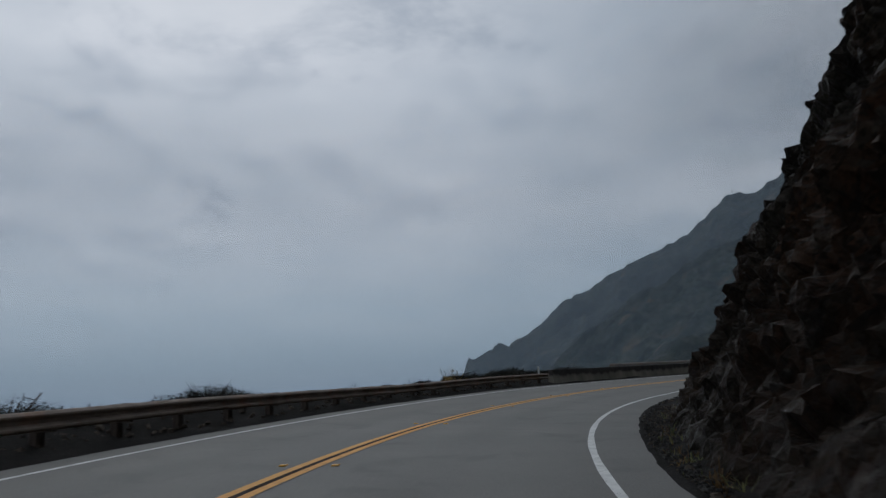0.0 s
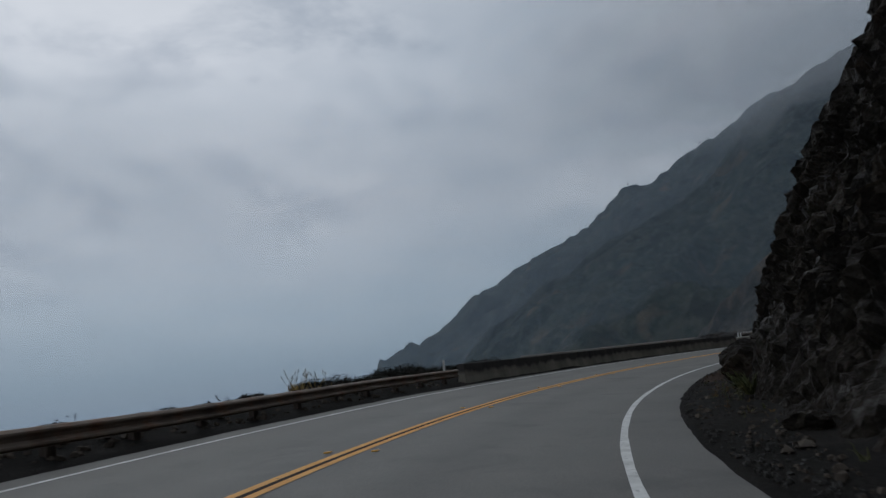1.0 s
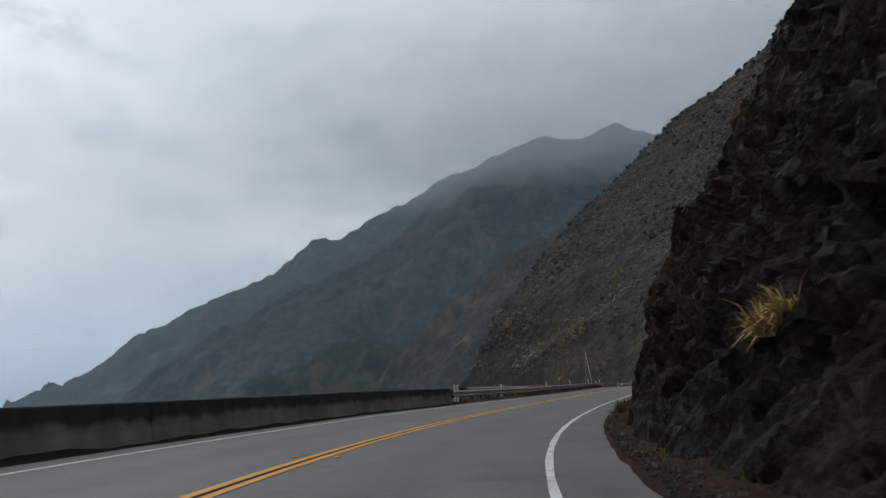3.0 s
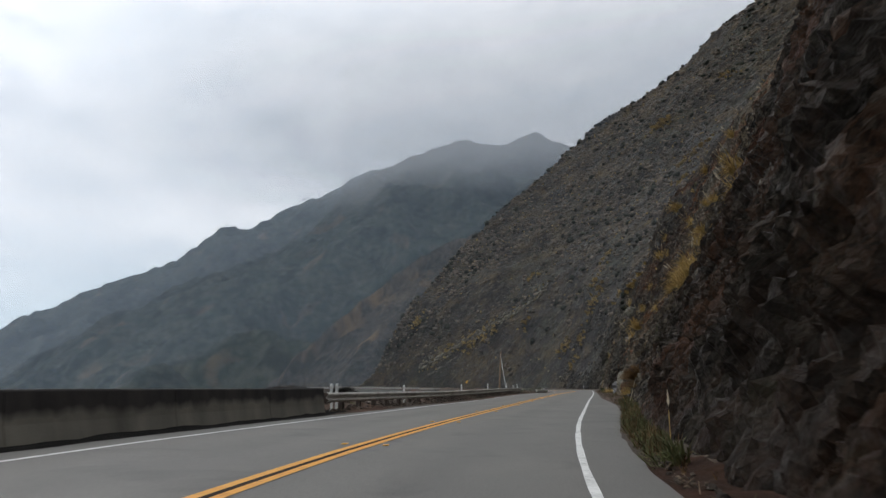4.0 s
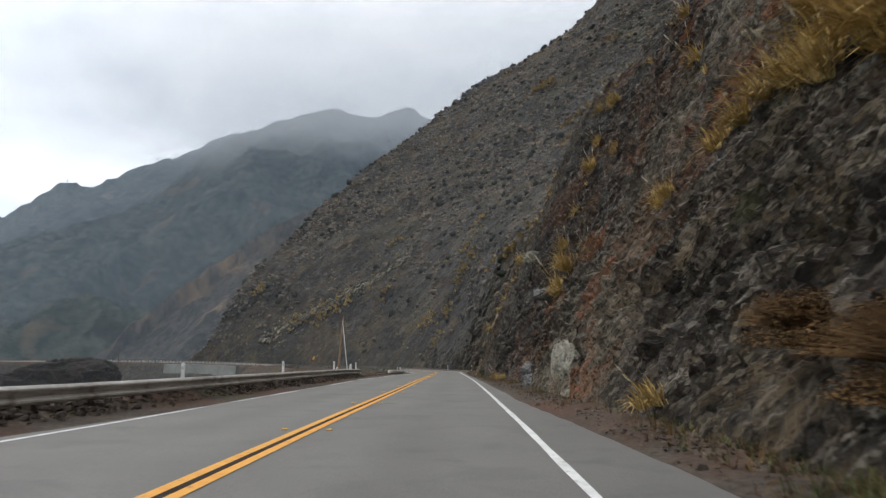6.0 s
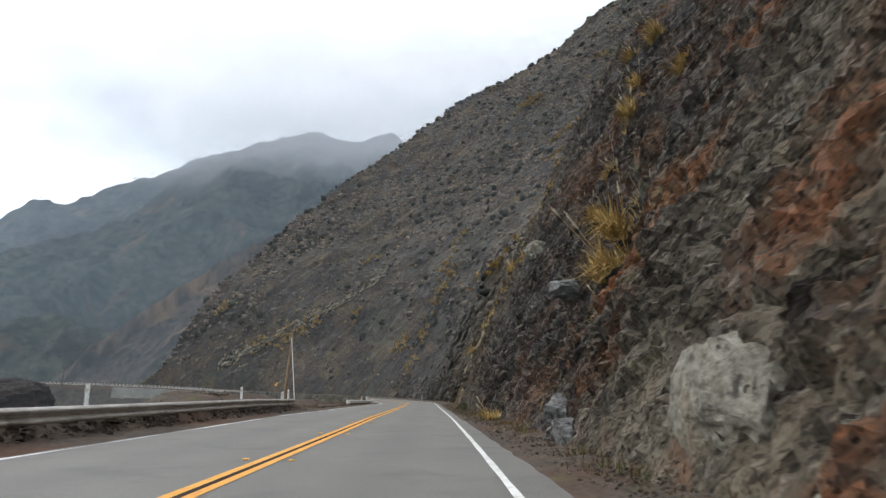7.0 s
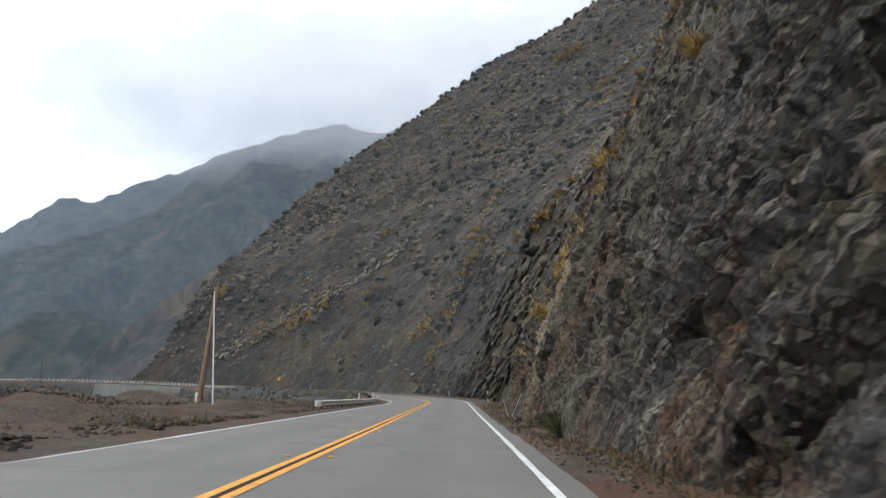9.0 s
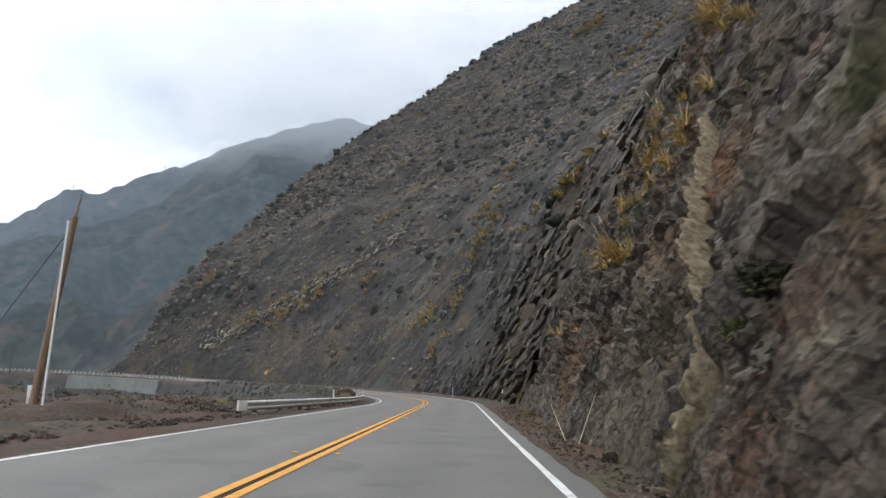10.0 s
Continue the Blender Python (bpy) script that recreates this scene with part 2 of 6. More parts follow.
def rock_material(name, dark, mid, light, rust, k=1.0, beds=BEDS, shade_to=34.0, grass=0.0):
    """Fractured rock: every fragment its own tone, rust and tan stains, pale lichen, dark seams."""
    m = bpy.data.materials.new(name)
    m.use_nodes = True
    t = m.node_tree
    L = t.links.new
    bsdf = t.nodes["Principled BSDF"]
    co = t.nodes.new("ShaderNodeTexCoord")
    warp = t.nodes.new("ShaderNodeTexNoise")
    warp.inputs["Scale"].default_value = 2.2
    warp.inputs["Detail"].default_value = 4
    size = t.nodes.new("ShaderNodeVectorMath")
    size.operation = "SCALE"
    size.inputs["Scale"].default_value = k
    L(co.outputs["Object"], size.inputs[0])
    L(size.outputs[0], warp.inputs["Vector"])
    add = t.nodes.new("ShaderNodeVectorMath")
    add.operation = "MULTIPLY_ADD"
    add.inputs[1].default_value = (0.12, 0.12, 0.12)
    L(warp.outputs["Color"], add.inputs[0])
    L(size.outputs[0], add.inputs[2])
    mp = t.nodes.new("ShaderNodeMapping")
    mp.vector_type = "TEXTURE"
    mp.inputs["Rotation"].default_value = BED_TURN
    mp.inputs["Scale"].default_value = (1, 1.9, 0.72)
    L(add.outputs[0], mp.inputs["Vector"])

    def noise_of(sc, det=6, src=None):
        n = t.nodes.new("ShaderNodeTexNoise")
        n.inputs["Scale"].default_value, n.inputs["Detail"].default_value = sc, det
        n.inputs["Roughness"].default_value = 0.65
        L(src or mp.outputs[0], n.inputs["Vector"])
        return n.outputs["Fac"]

    def span(v, a, b, c=0.0, d=1.0):
        r = t.nodes.new("ShaderNodeMapRange")
        for k, x in zip(("From Min", "From Max", "To Min", "To Max"), (a, b, c, d)):
            r.inputs[k].default_value = x
        L(v, r.inputs["Value"])
        return r.outputs[0]

    def mixc(f, a, b):
        x = t.nodes.new("ShaderNodeMix")
        x.data_type = "RGBA"
        for sock, val in ((x.inputs[0], f), (x.inputs[6], a), (x.inputs[7], b)):
            if isinstance(val, (tuple, float)):
                sock.default_value = (*val, 1) if isinstance(val, tuple) else val
            else:
                L(val, sock)
        return x.outputs[2]

    def mul(a, b):
        x = t.nodes.new("ShaderNodeMath")
        x.operation = "MULTIPLY"
        for k, v in enumerate((a, b)):
            if isinstance(v, float):
                x.inputs[k].default_value = v
            else:
                L(v, x.inputs[k])
        return x.outputs[0]

    vor = t.nodes.new("ShaderNodeTexVoronoi")
    vor.inputs["Scale"].default_value = 2.6
    L(mp.outputs[0], vor.inputs["Vector"])
    vsep = t.nodes.new("ShaderNodeSeparateColor")
    L(vor.outputs["Color"], vsep.inputs[0])
    vor2 = t.nodes.new("ShaderNodeTexVoronoi")
    vor2.inputs["Scale"].default_value = 8.0
    L(mp.outputs[0], vor2.inputs["Vector"])
    vsep2 = t.nodes.new("ShaderNodeSeparateColor")
    L(vor2.outputs["Color"], vsep2.inputs[0])
    vor3 = t.nodes.new("ShaderNodeTexVoronoi")
    vor3.inputs["Scale"].default_value = 19.0
    L(mp.outputs[0], vor3.inputs["Vector"])
    vsep3 = t.nodes.new("ShaderNodeSeparateColor")
    L(vor3.outputs["Color"], vsep3.inputs[0])
    col = mixc(span(noise_of(0.35, 8), 0.36, 0.66), dark, mid)
    col = mixc(mul(span(vsep.outputs[0], 0.6, 1.0), 0.3), col, light)
    col = mixc(mul(span(vsep2.outputs[1], 0.70, 1.0), 0.6), col, light)
    col = mixc(mul(span(vsep.outputs[2], 0.0, 0.4, 1.0, 0.0), 0.7), col, dark)
    sep = t.nodes.new("ShaderNodeSeparateXYZ")
    L(co.outputs["Object"], sep.inputs[0])
    # massive blue-black blocks between the broken beds
    col = mixc(mul(span(noise_of(0.22, 4), 0.52, 0.62), 0.5), col, (0.016, 0.0175, 0.0195))
    # beds of another stone along the cut: from, full from, full to, to, colour, amount, patch size, patch limits
    for y0, y1, y2, y3, tint, amount, sc, lo, hi in beds:
        bed = mul(span(sep.outputs["Y"], y0, y1), span(sep.outputs["Y"], y2, y3, 1.0, 0.0))
        bed = mul(mul(bed, span(noise_of(sc, 7), lo, hi)), span(vsep2.outputs[0], 0.0, 0.6, 0.35, 1.0))
        col = mixc(mul(bed, amount), col, tint)
    col = mixc(mul(mul(span(noise_of(0.13, 5, co.outputs["Object"]), 0.53, 0.65), span(vsep2.outputs[0], 0.0, 0.8, 0.1, 1.0)), 0.7), col, rust)
    col = mixc(mul(mul(span(noise_of(0.3, 6, co.outputs["Object"]), 0.58, 0.70), span(vsep2.outputs[2], 0.2, 0.8, 0.1, 1.0)), 0.6), col, (0.17, 0.125, 0.065))
    # broken edges catch lichen, deep joints stay black
    col = mixc(mul(mul(span(vsep3.outputs[0], 0.80, 0.95), span(noise_of(0.8, 5), 0.46, 0.68)), 0.5), col, (0.22, 0.208, 0.178))
    col = mixc(mul(span(vsep3.outputs[1], 0.0, 0.4, 1.0, 0.0), 0.75), col, dark)
    # pale lichen and quartz streaks along the dip
    mp2 = t.nodes.new("ShaderNodeMapping")
    mp2.vector_type = "TEXTURE"
    mp2.inputs["Rotation"].default_value = BED_TURN
    mp2.inputs["Scale"].default_value = (1, 7.0, 0.6)
    L(add.outputs[0], mp2.inputs["Vector"])
    col = mixc(mul(mul(span(noise_of(1.3, 7, mp2.outputs[0]), 0.60, 0.65), span(vsep3.outputs[2], 0.3, 0.65)), 0.6), col, (0.27, 0.25, 0.205))
    col = mixc(mul(span(noise_of(0.55, 5, co.outputs["Object"]), 0.62, 0.72), 0.5), col, (0.07, 0.075, 0.028))
    # the massive end of the cut is streaked downwards by run-off
    mp3 = t.nodes.new("ShaderNodeMapping")
    mp3.inputs["Scale"].default_value = (1.2, 1.2, 0.13)
    L(add.outputs[0], mp3.inputs["Vector"])
    if beds:
        run = mul(span(sep.outputs["Y"], 66.0, 76.0), span(sep.outputs["Y"], 92.0, 100.0, 1.0, 0.0))
        col = mixc(mul(mul(run, span(noise_of(1.1, 6, mp3.outputs[0]), 0.56, 0.68)), 0.55), col, (0.16, 0.135, 0.10))
        col = mixc(mul(mul(run, span(noise_of(0.8, 5, mp3.outputs[0]), 0.36, 0.46, 1.0, 0.0)), 0.75), col, (0.016, 0.015, 0.015))
    # shade round the bend put into the rock colour, fading out northwards
    if shade_to:
        bend_shade = mul(span(sep.outputs["Y"], 0.0, shade_to, 1.0, 0.0), span(noise_of(0.2, 4), 0.3, 0.5, 0.75, 1.0))
        col = mixc(mul(bend_shade, 0.82), col, (0.008, 0.0058, 0.0042))
    if grass:
        # dry grass and green scrub in drifts
        col = mixc(mul(mul(span(noise_of(0.09, 7, co.outputs["Object"]), 0.50, 0.66), span(vsep2.outputs[2], 0.1, 0.7)), grass), col, (0.16, 0.112, 0.05))
        col = mixc(mul(mul(span(noise_of(0.05, 6, co.outputs["Object"]), 0.50, 0.66), span(vsep2.outputs[0], 0.1, 0.7)), grass), col, (0.04, 0.047, 0.028))
    L(col, bsdf.inputs["Base Color"])
    L(span(noise_of(1.0, 4), 0.35, 0.65, 0.45, 0.9), bsdf.inputs["Roughness"])
    L(span(noise_of(2.2, 5), 0.55, 0.68, 0.08, 0.32), bsdf.inputs["Specular IOR Level"])
    hgt = noise_of(6.0, 9)
    for v, w in ((vsep.outputs[1], 1.6), (vsep2.outputs[0], 1.1), (vsep3.outputs[0], 0.6)):
        x = t.nodes.new("ShaderNodeMath")
        x.operation = "MULTIPLY_ADD"
        x.inputs[1].default_value = w
        L(v, x.inputs[0])
        L(hgt, x.inputs[2])
        hgt = x.outputs[0]
    b = t.nodes.new("ShaderNodeBump")
    b.inputs["Strength"].default_value, b.inputs["Distance"].default_value = 0.9, 0.11 / k
    L(hgt, b.inputs["Height"])
    L(b.outputs[0], bsdf.inputs["Normal"])
    return m


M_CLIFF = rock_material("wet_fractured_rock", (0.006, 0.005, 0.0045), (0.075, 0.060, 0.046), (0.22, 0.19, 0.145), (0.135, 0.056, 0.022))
M_BOULDER = mat("grey_boulder", [(0.34, (0.018, 0.0185, 0.018)), (0.5, (0.06, 0.061, 0.06)), (0.66, (0.14, 0.14, 0.13))], scale=2.6, detail=9, rough=0.6, bump=0.7,
                bump_scale=7, bump_dist=0.04, stops2=[(0.38, (0.018, 0.018, 0.019)), (0.64, (0.16, 0.157, 0.15))], scale2=11, mix2=0.4)
M_BOULDER_PALE = mat("pale_tan_boulder", [(0.32, (0.09, 0.082, 0.06)), (0.48, (0.2, 0.188, 0.14)), (0.68, (0.32, 0.305, 0.24))], scale=2.2, detail=10, rough=0.8, bump=1.0,
                     bump_scale=5, bump_dist=0.12, stops2=[(0.38, (0.04, 0.034, 0.025)), (0.62, (0.24, 0.228, 0.195))], scale2=9, mix2=0.45,
                     blotch=[((0.12, 0.07, 0.03), 1.2, 0.56, 0.68, 0.6), ((0.015, 0.013, 0.011), 3.5, 0.60, 0.68, 0.8)])
M_RUBBLE = mat("brown_grey_rubble", [(0.3, (0.03, 0.024, 0.02)), (0.6, (0.07, 0.056, 0.044)), (0.75, (0.13, 0.115, 0.095))], scale=1.5, rough=0.9, spec=0.2, vary=0.5)
M_LEDGE = mat("tan_outcrop", [(0.3, (0.10, 0.088, 0.064)), (0.7, (0.26, 0.232, 0.172))], scale=0.5, rough=0.9, bump=0.6, bump_scale=3, bump_dist=0.05, vary=0.3)
M_DYKE = mat("tan_quartz_vein", [(0.32, (0.07, 0.05, 0.027)), (0.5, (0.17, 0.13, 0.075)), (0.68, (0.33, 0.275, 0.18))], scale=3.2, detail=9, rough=0.85, bump=0.8, bump_scale=6, bump_dist=0.05,
             spec=0.2, stops2=[(0.38, (0.05, 0.034, 0.017)), (0.64, (0.38, 0.32, 0.22))], scale2=11, mix2=0.45)
M_RETAIN = mat("grey_green_concrete", [(0.3, (0.11, 0.115, 0.1)), (0.7, (0.21, 0.21, 0.185))], scale=0.25, rough=0.9, bump=0.3, bump_scale=6)
M_STRAW = mat("dry_yellow_grass", [(0.3, (0.24, 0.15, 0.045)), (0.5, (0.38, 0.26, 0.09)), (0.7, (0.5, 0.39, 0.18))], scale=2.5, rough=0.8, spec=0.2, vary=0.35)
M_PLUME = mat("pale_seed_plume", [(0.3, (0.33, 0.28, 0.19)), (0.7, (0.52, 0.46, 0.34))], scale=8, rough=0.9, spec=0.1)
M_WEED = mat("green_weeds", [(0.3, (0.04, 0.047, 0.018)), (0.55, (0.085, 0.09, 0.034)), (0.75, (0.17, 0.135, 0.055))], scale=0.9, rough=0.8, spec=0.2, vary=0.4)
M_DARKWEED = mat("dull_green_scrub", [(0.3, (0.022, 0.024, 0.014)), (0.55, (0.05, 0.05, 0.028)), (0.75, (0.10, 0.085, 0.045))], scale=0.5, rough=0.9, spec=0.15, vary=0.35)
M_SHRUB = mat("grey_green_scrub", [(0.3, (0.066, 0.057, 0.047)), (0.5, (0.114, 0.095, 0.078)), (0.72, (0.17, 0.132, 0.092))], scale=0.12, rough=0.9, spec=0.15, vary=0.3)
M_DARKSHRUB = mat("dark_coastal_brush", [(0.3, (0.012, 0.013, 0.011)), (0.55, (0.026, 0.026, 0.021)), (0.75, (0.05, 0.043, 0.033))], scale=1.5, rough=0.9, spec=0.15, vary=0.4)
M_BRUSH = mat("brown_dead_brush", [(0.3, (0.05, 0.03, 0.014)), (0.55, (0.11, 0.066, 0.028)), (0.75, (0.2, 0.13, 0.05))], scale=0.9, rough=0.9, spec=0.15, vary=0.4)
M_HILLBUSH = mat("dark_green_bushes", [(0.3, (0.010, 0.012, 0.009)), (0.55, (0.022, 0.025, 0.017)), (0.75, (0.045, 0.042, 0.027))], scale=0.3, rough=0.9, spec=0.15, vary=0.4)
M_DRYGRASS = mat("faded_hill_grass", [(0.3, (0.24, 0.16, 0.055)), (0.5, (0.36, 0.255, 0.095)), (0.7, (0.48, 0.37, 0.17))], scale=0.3, rough=0.85, spec=0.15, vary=0.35)
M_LITTER = mat("leaf_and_twig_litter", [(0.3, (0.035, 0.024, 0.016)), (0.5, (0.09, 0.065, 0.045)), (0.7, (0.2, 0.165, 0.125))], scale=3, rough=0.9, spec=0.15, vary=0.6)
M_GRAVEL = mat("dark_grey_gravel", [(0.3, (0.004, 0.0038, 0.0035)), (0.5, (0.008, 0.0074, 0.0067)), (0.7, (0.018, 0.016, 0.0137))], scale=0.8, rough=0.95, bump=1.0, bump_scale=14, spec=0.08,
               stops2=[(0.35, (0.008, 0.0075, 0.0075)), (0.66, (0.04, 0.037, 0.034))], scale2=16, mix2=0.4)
M_REDSOIL = mat("dark_red_soil", [(0.3, (0.010, 0.006, 0.004)), (0.5, (0.034, 0.015, 0.009)), (0.68, (0.075, 0.030, 0.016))], scale=0.9, rough=0.95, bump=0.9, bump_scale=10, spec=0.1,
                stops2=[(0.35, (0.012, 0.009, 0.007)), (0.66, (0.06, 0.04, 0.028))], scale2=11, mix2=0.4)
M_GREYSLAB = rock_material("grey_slab_rock", (0.03, 0.029, 0.026), (0.17, 0.16, 0.138), (0.34, 0.32, 0.27), (0.12, 0.075, 0.035))
# a darker tone than the rubble on the other verges
M_DARKSTONE = mat("dark_bend_stones", [(0.3, (0.008, 0.0075, 0.007)), (0.6, (0.02, 0.018, 0.016)), (0.75, (0.05, 0.045, 0.04))], scale=2, rough=0.7, spec=0.3, vary=0.6)
M_TWIG = mat("olive_brown_twigs", [(0.3, (0.075, 0.042, 0.018)), (0.55, (0.125, 0.072, 0.029)), (0.75, (0.18, 0.108, 0.043))], scale=1.6, rough=0.9, spec=0.15, vary=0.3)
M_BANK = mat("dark_bank_soil", [(0.3, (0.022, 0.023, 0.024)), (0.5, (0.042, 0.042, 0.041)), (0.72, (0.08, 0.075, 0.065))], scale=0.15, detail=9, rough=0.95, bump=1.0, bump_scale=0.8, bump_dist=0.3,
             spec=0.2, stops2=[(0.35, (0.02, 0.022, 0.02)), (0.7, (0.13, 0.11, 0.08))], scale2=1.2, mix2=0.45)
M_HILL = rock_material("scrubby_hill_soil", (0.009, 0.009, 0.0085), (0.041, 0.0345, 0.028), (0.112, 0.099, 0.08), (0.11, 0.072, 0.033), 0.3, [], 0.0, 0.6)
M_MOUNT = mat("far_mountain_scrub", [(0.34, (0.009, 0.018, 0.014)), (0.5, (0.023, 0.039, 0.026)), (0.68, (0.056, 0.060, 0.038))], scale=0.011, detail=12, rough=0.95,
              bump=1.0, bump_scale=0.06, spec=0.1, bump_dist=9, stops2=[(0.4, (0.006, 0.010, 0.009)), (0.62, (0.065, 0.068, 0.050))], scale2=0.09, mix2=0.45,
              blotch=[((0.13, 0.09, 0.05), 0.014, 0.60, 0.70, 0.55), ((0.006, 0.010, 0.008), 0.024, 0.55, 0.63, 0.7)])
M_SPUR = mat("bare_landslip_soil", [(0.34, (0.014, 0.016, 0.015)), (0.5, (0.036, 0.034, 0.029)), (0.68, (0.085, 0.066, 0.046))], scale=0.03, detail=12, rough=0.95, bump=1.0, bump_scale=0.2, spec=0.1, bump_dist=3,
             stops2=[(0.4, (0.012, 0.014, 0.013)), (0.62, (0.09, 0.078, 0.060))], scale2=0.25, mix2=0.42, stretch=(1, 1, 0.45),
             blotch=[((0.20, 0.125, 0.062), 0.022, 0.55, 0.65, 0.5), ((0.012, 0.015, 0.011), 0.05, 0.55, 0.63, 0.75)])


def parapet_material():
    """Old concrete: black weather stain over the upper part, bare tan below, drips across the edge."""
    m = bpy.data.materials.new("weather_stained_concrete")
    m.use_nodes = True
    t = m.node_tree
    L = t.links.new
    bsdf = t.nodes["Principled BSDF"]
    co = t.nodes.new("ShaderNodeTexCoord")
    sep = t.nodes.new("ShaderNodeSeparateXYZ")
    L(co.outputs["Object"], sep.inputs[0])
    mp = t.nodes.new("ShaderNodeMapping")
    mp.inputs["Scale"].default_value = (1, 1, 0.35)
    L(co.outputs["Object"], mp.inputs["Vector"])
    outs = []
    for sc, stops in ((1.1, [(0.3, (0.13, 0.118, 0.095)), (0.7, (0.26, 0.235, 0.19))]), (2.3, [(0.3, (0.02, 0.018, 0.017)), (0.75, (0.06, 0.051, 0.045))])):
        n = t.nodes.new("ShaderNodeTexNoise")
        n.inputs["Scale"].default_value, n.inputs["Detail"].default_value = sc, 8
        L(mp.outputs[0], n.inputs["Vector"])
        r = t.nodes.new("ShaderNodeValToRGB")
        for el, (pos, col) in zip(r.color_ramp.elements, stops):
            el.position, el.color = pos, (*col, 1)
        L(n.outputs["Fac"], r.inputs[0])
        outs.append(r.outputs[0])
    n = t.nodes.new("ShaderNodeTexNoise")
    n.inputs["Scale"].default_value, n.inputs["Detail"].default_value = 1.6, 6
    L(mp.outputs[0], n.inputs["Vector"])
    ma = t.nodes.new("ShaderNodeMath")
    ma.operation = "MULTIPLY_ADD"
    ma.inputs[1].default_value = 0.5
    L(n.outputs["Fac"], ma.inputs[0])
    L(sep.outputs["Z"], ma.inputs[2])
    mr = t.nodes.new("ShaderNodeMapRange")
    mr.inputs["From Min"].default_value, mr.inputs["From Max"].default_value = 0.88, 1.04
    L(ma.outputs[0], mr.inputs["Value"])
    mx = t.nodes.new("ShaderNodeMix")
    mx.data_type = "RGBA"
    L(mr.outputs[0], mx.inputs[0])
    L(outs[0], mx.inputs[6])
    L(outs[1], mx.inputs[7])
    L(mx.outputs[2], bsdf.inputs["Base Color"])
    bsdf.inputs["Roughness"].default_value = 0.85
    b = t.nodes.new("ShaderNodeBump")
    b.inputs["Strength"].default_value, b.inputs["Distance"].default_value = 0.4, 0.02
    n2 = t.nodes.new("ShaderNodeTexNoise")
    n2.inputs["Scale"].default_value = 15
    L(co.outputs["Object"], n2.inputs["Vector"])
    L(n2.outputs["Fac"], b.inputs["Height"])
    L(b.outputs[0], bsdf.inputs["Normal"])
    return m


M_PARAPET = parapet_material()
M_PALE = mat("pale_concrete", [(0.3, (0.24, 0.235, 0.215)), (0.7, (0.42, 0.41, 0.38))], scale=0.3, rough=0.9, bump=0.3, bump_scale=6)
M_STEEL = mat("galvanised_steel", [(0.3, (0.36, 0.335, 0.30)), (0.7, (0.58, 0.55, 0.50))], scale=1.2, rough=0.5, metal=0.35, bump=0.1, bump_scale=30, bump_dist=0.004,
              blotch=[((0.13, 0.085, 0.055), 1.6, 0.55, 0.72, 0.7)])
M_STEEL_RUSTY = mat("rusted_steel", [(0.3, (0.10, 0.075, 0.058)), (0.7, (0.24, 0.19, 0.15))], scale=1.2, rough=0.65, metal=0.2, bump=0.15, bump_scale=30, bump_dist=0.004,
                    blotch=[((0.20, 0.09, 0.04), 1.6, 0.5, 0.72, 0.7)])
M_STEEL_PALE = mat("pale_weathered_steel", [(0.3, (0.62, 0.61, 0.57)), (0.7, (0.78, 0.77, 0.72))], scale=1.2, rough=0.6, metal=0.0, bump=0.1, bump_scale=30, bump_dist=0.004,
                   blotch=[((0.2, 0.15, 0.1), 1.6, 0.6, 0.75, 0.5)])
M_POST = mat("dark_timber", [(0.3, (0.03, 0.022, 0.018)), (0.7, (0.085, 0.062, 0.048))], scale=6, rough=0.9, bump=0.5, bump_scale=20, stretch=(3, 3, 0.5), bump_dist=0.01)
M_POLE = mat("weathered_pole_wood", [(0.3, (0.16, 0.10, 0.06)), (0.55, (0.26, 0.17, 0.105)), (0.75, (0.38, 0.27, 0.18))], scale=4, rough=0.9, bump=0.6,
             bump_scale=14, stretch=(3, 3, 0.3), bump_dist=0.01)
M_MARK = mat("white_plastic", [(0.3, (0.62, 0.62, 0.6)), (0.7, (0.8, 0.8, 0.78))], scale=6, rough=0.5, blotch=[((0.35, 0.33, 0.3), 12, 0.6, 0.75, 0.5)])
M_RED = mat("orange_red_reflector", [(0.3, (0.75, 0.10, 0.02)), (0.7, (0.9, 0.2, 0.03))], scale=20, rough=0.25)
M_SIGN = mat("yellow_sign_sheet", [(0.3, (0.75, 0.36, 0.03)), (0.7, (0.85, 0.45, 0.05))], scale=4, rough=0.4)
M_BLACK = mat("black_film", [(0.3, (0.02, 0.02, 0.02)), (0.7, (0.035, 0.035, 0.035))], scale=8, rough=0.5)
M_WATER = mat("grey_sea", [(0.3, (0.06, 0.095, 0.13)), (0.7, (0.085, 0.125, 0.16))], scale=0.01, rough=0.55, bump=0.6, bump_scale=0.08, spec=0.2, bump_dist=2.5)

# ---- helpers for building ----


def link_mesh(name, verts, faces, material, parent=None, label="", smooth=False):
    """One mesh object out of arrays."""
    me = bpy.data.meshes.new(name)
    me.from_pydata([tuple(map(float, v)) for v in verts], [], [tuple(map(int, f)) for f in faces])
    me.materials.append(material)
    if smooth:
        me.polygons.foreach_set("use_smooth", [True] * len(me.polygons))
    me.update()
    ob = new(name, me)
    if parent is not None:
        ob.parent = parent
    if label:
        ob["label"] = label
    return ob


def part(name, bm, material, parent, label="", smooth=False):
    """A bmesh as one mesh object under a thing or a part."""
    me = bpy.data.meshes.new(name)
    bm.to_mesh(me)
    bm.free()
    me.materials.append(material)
    if smooth:
        me.polygons.foreach_set("use_smooth", [True] * len(me.polygons))
    ob = new(name, me)
    if parent is not None:
        ob.parent = parent
    if label:
        ob["label"] = label
    return ob


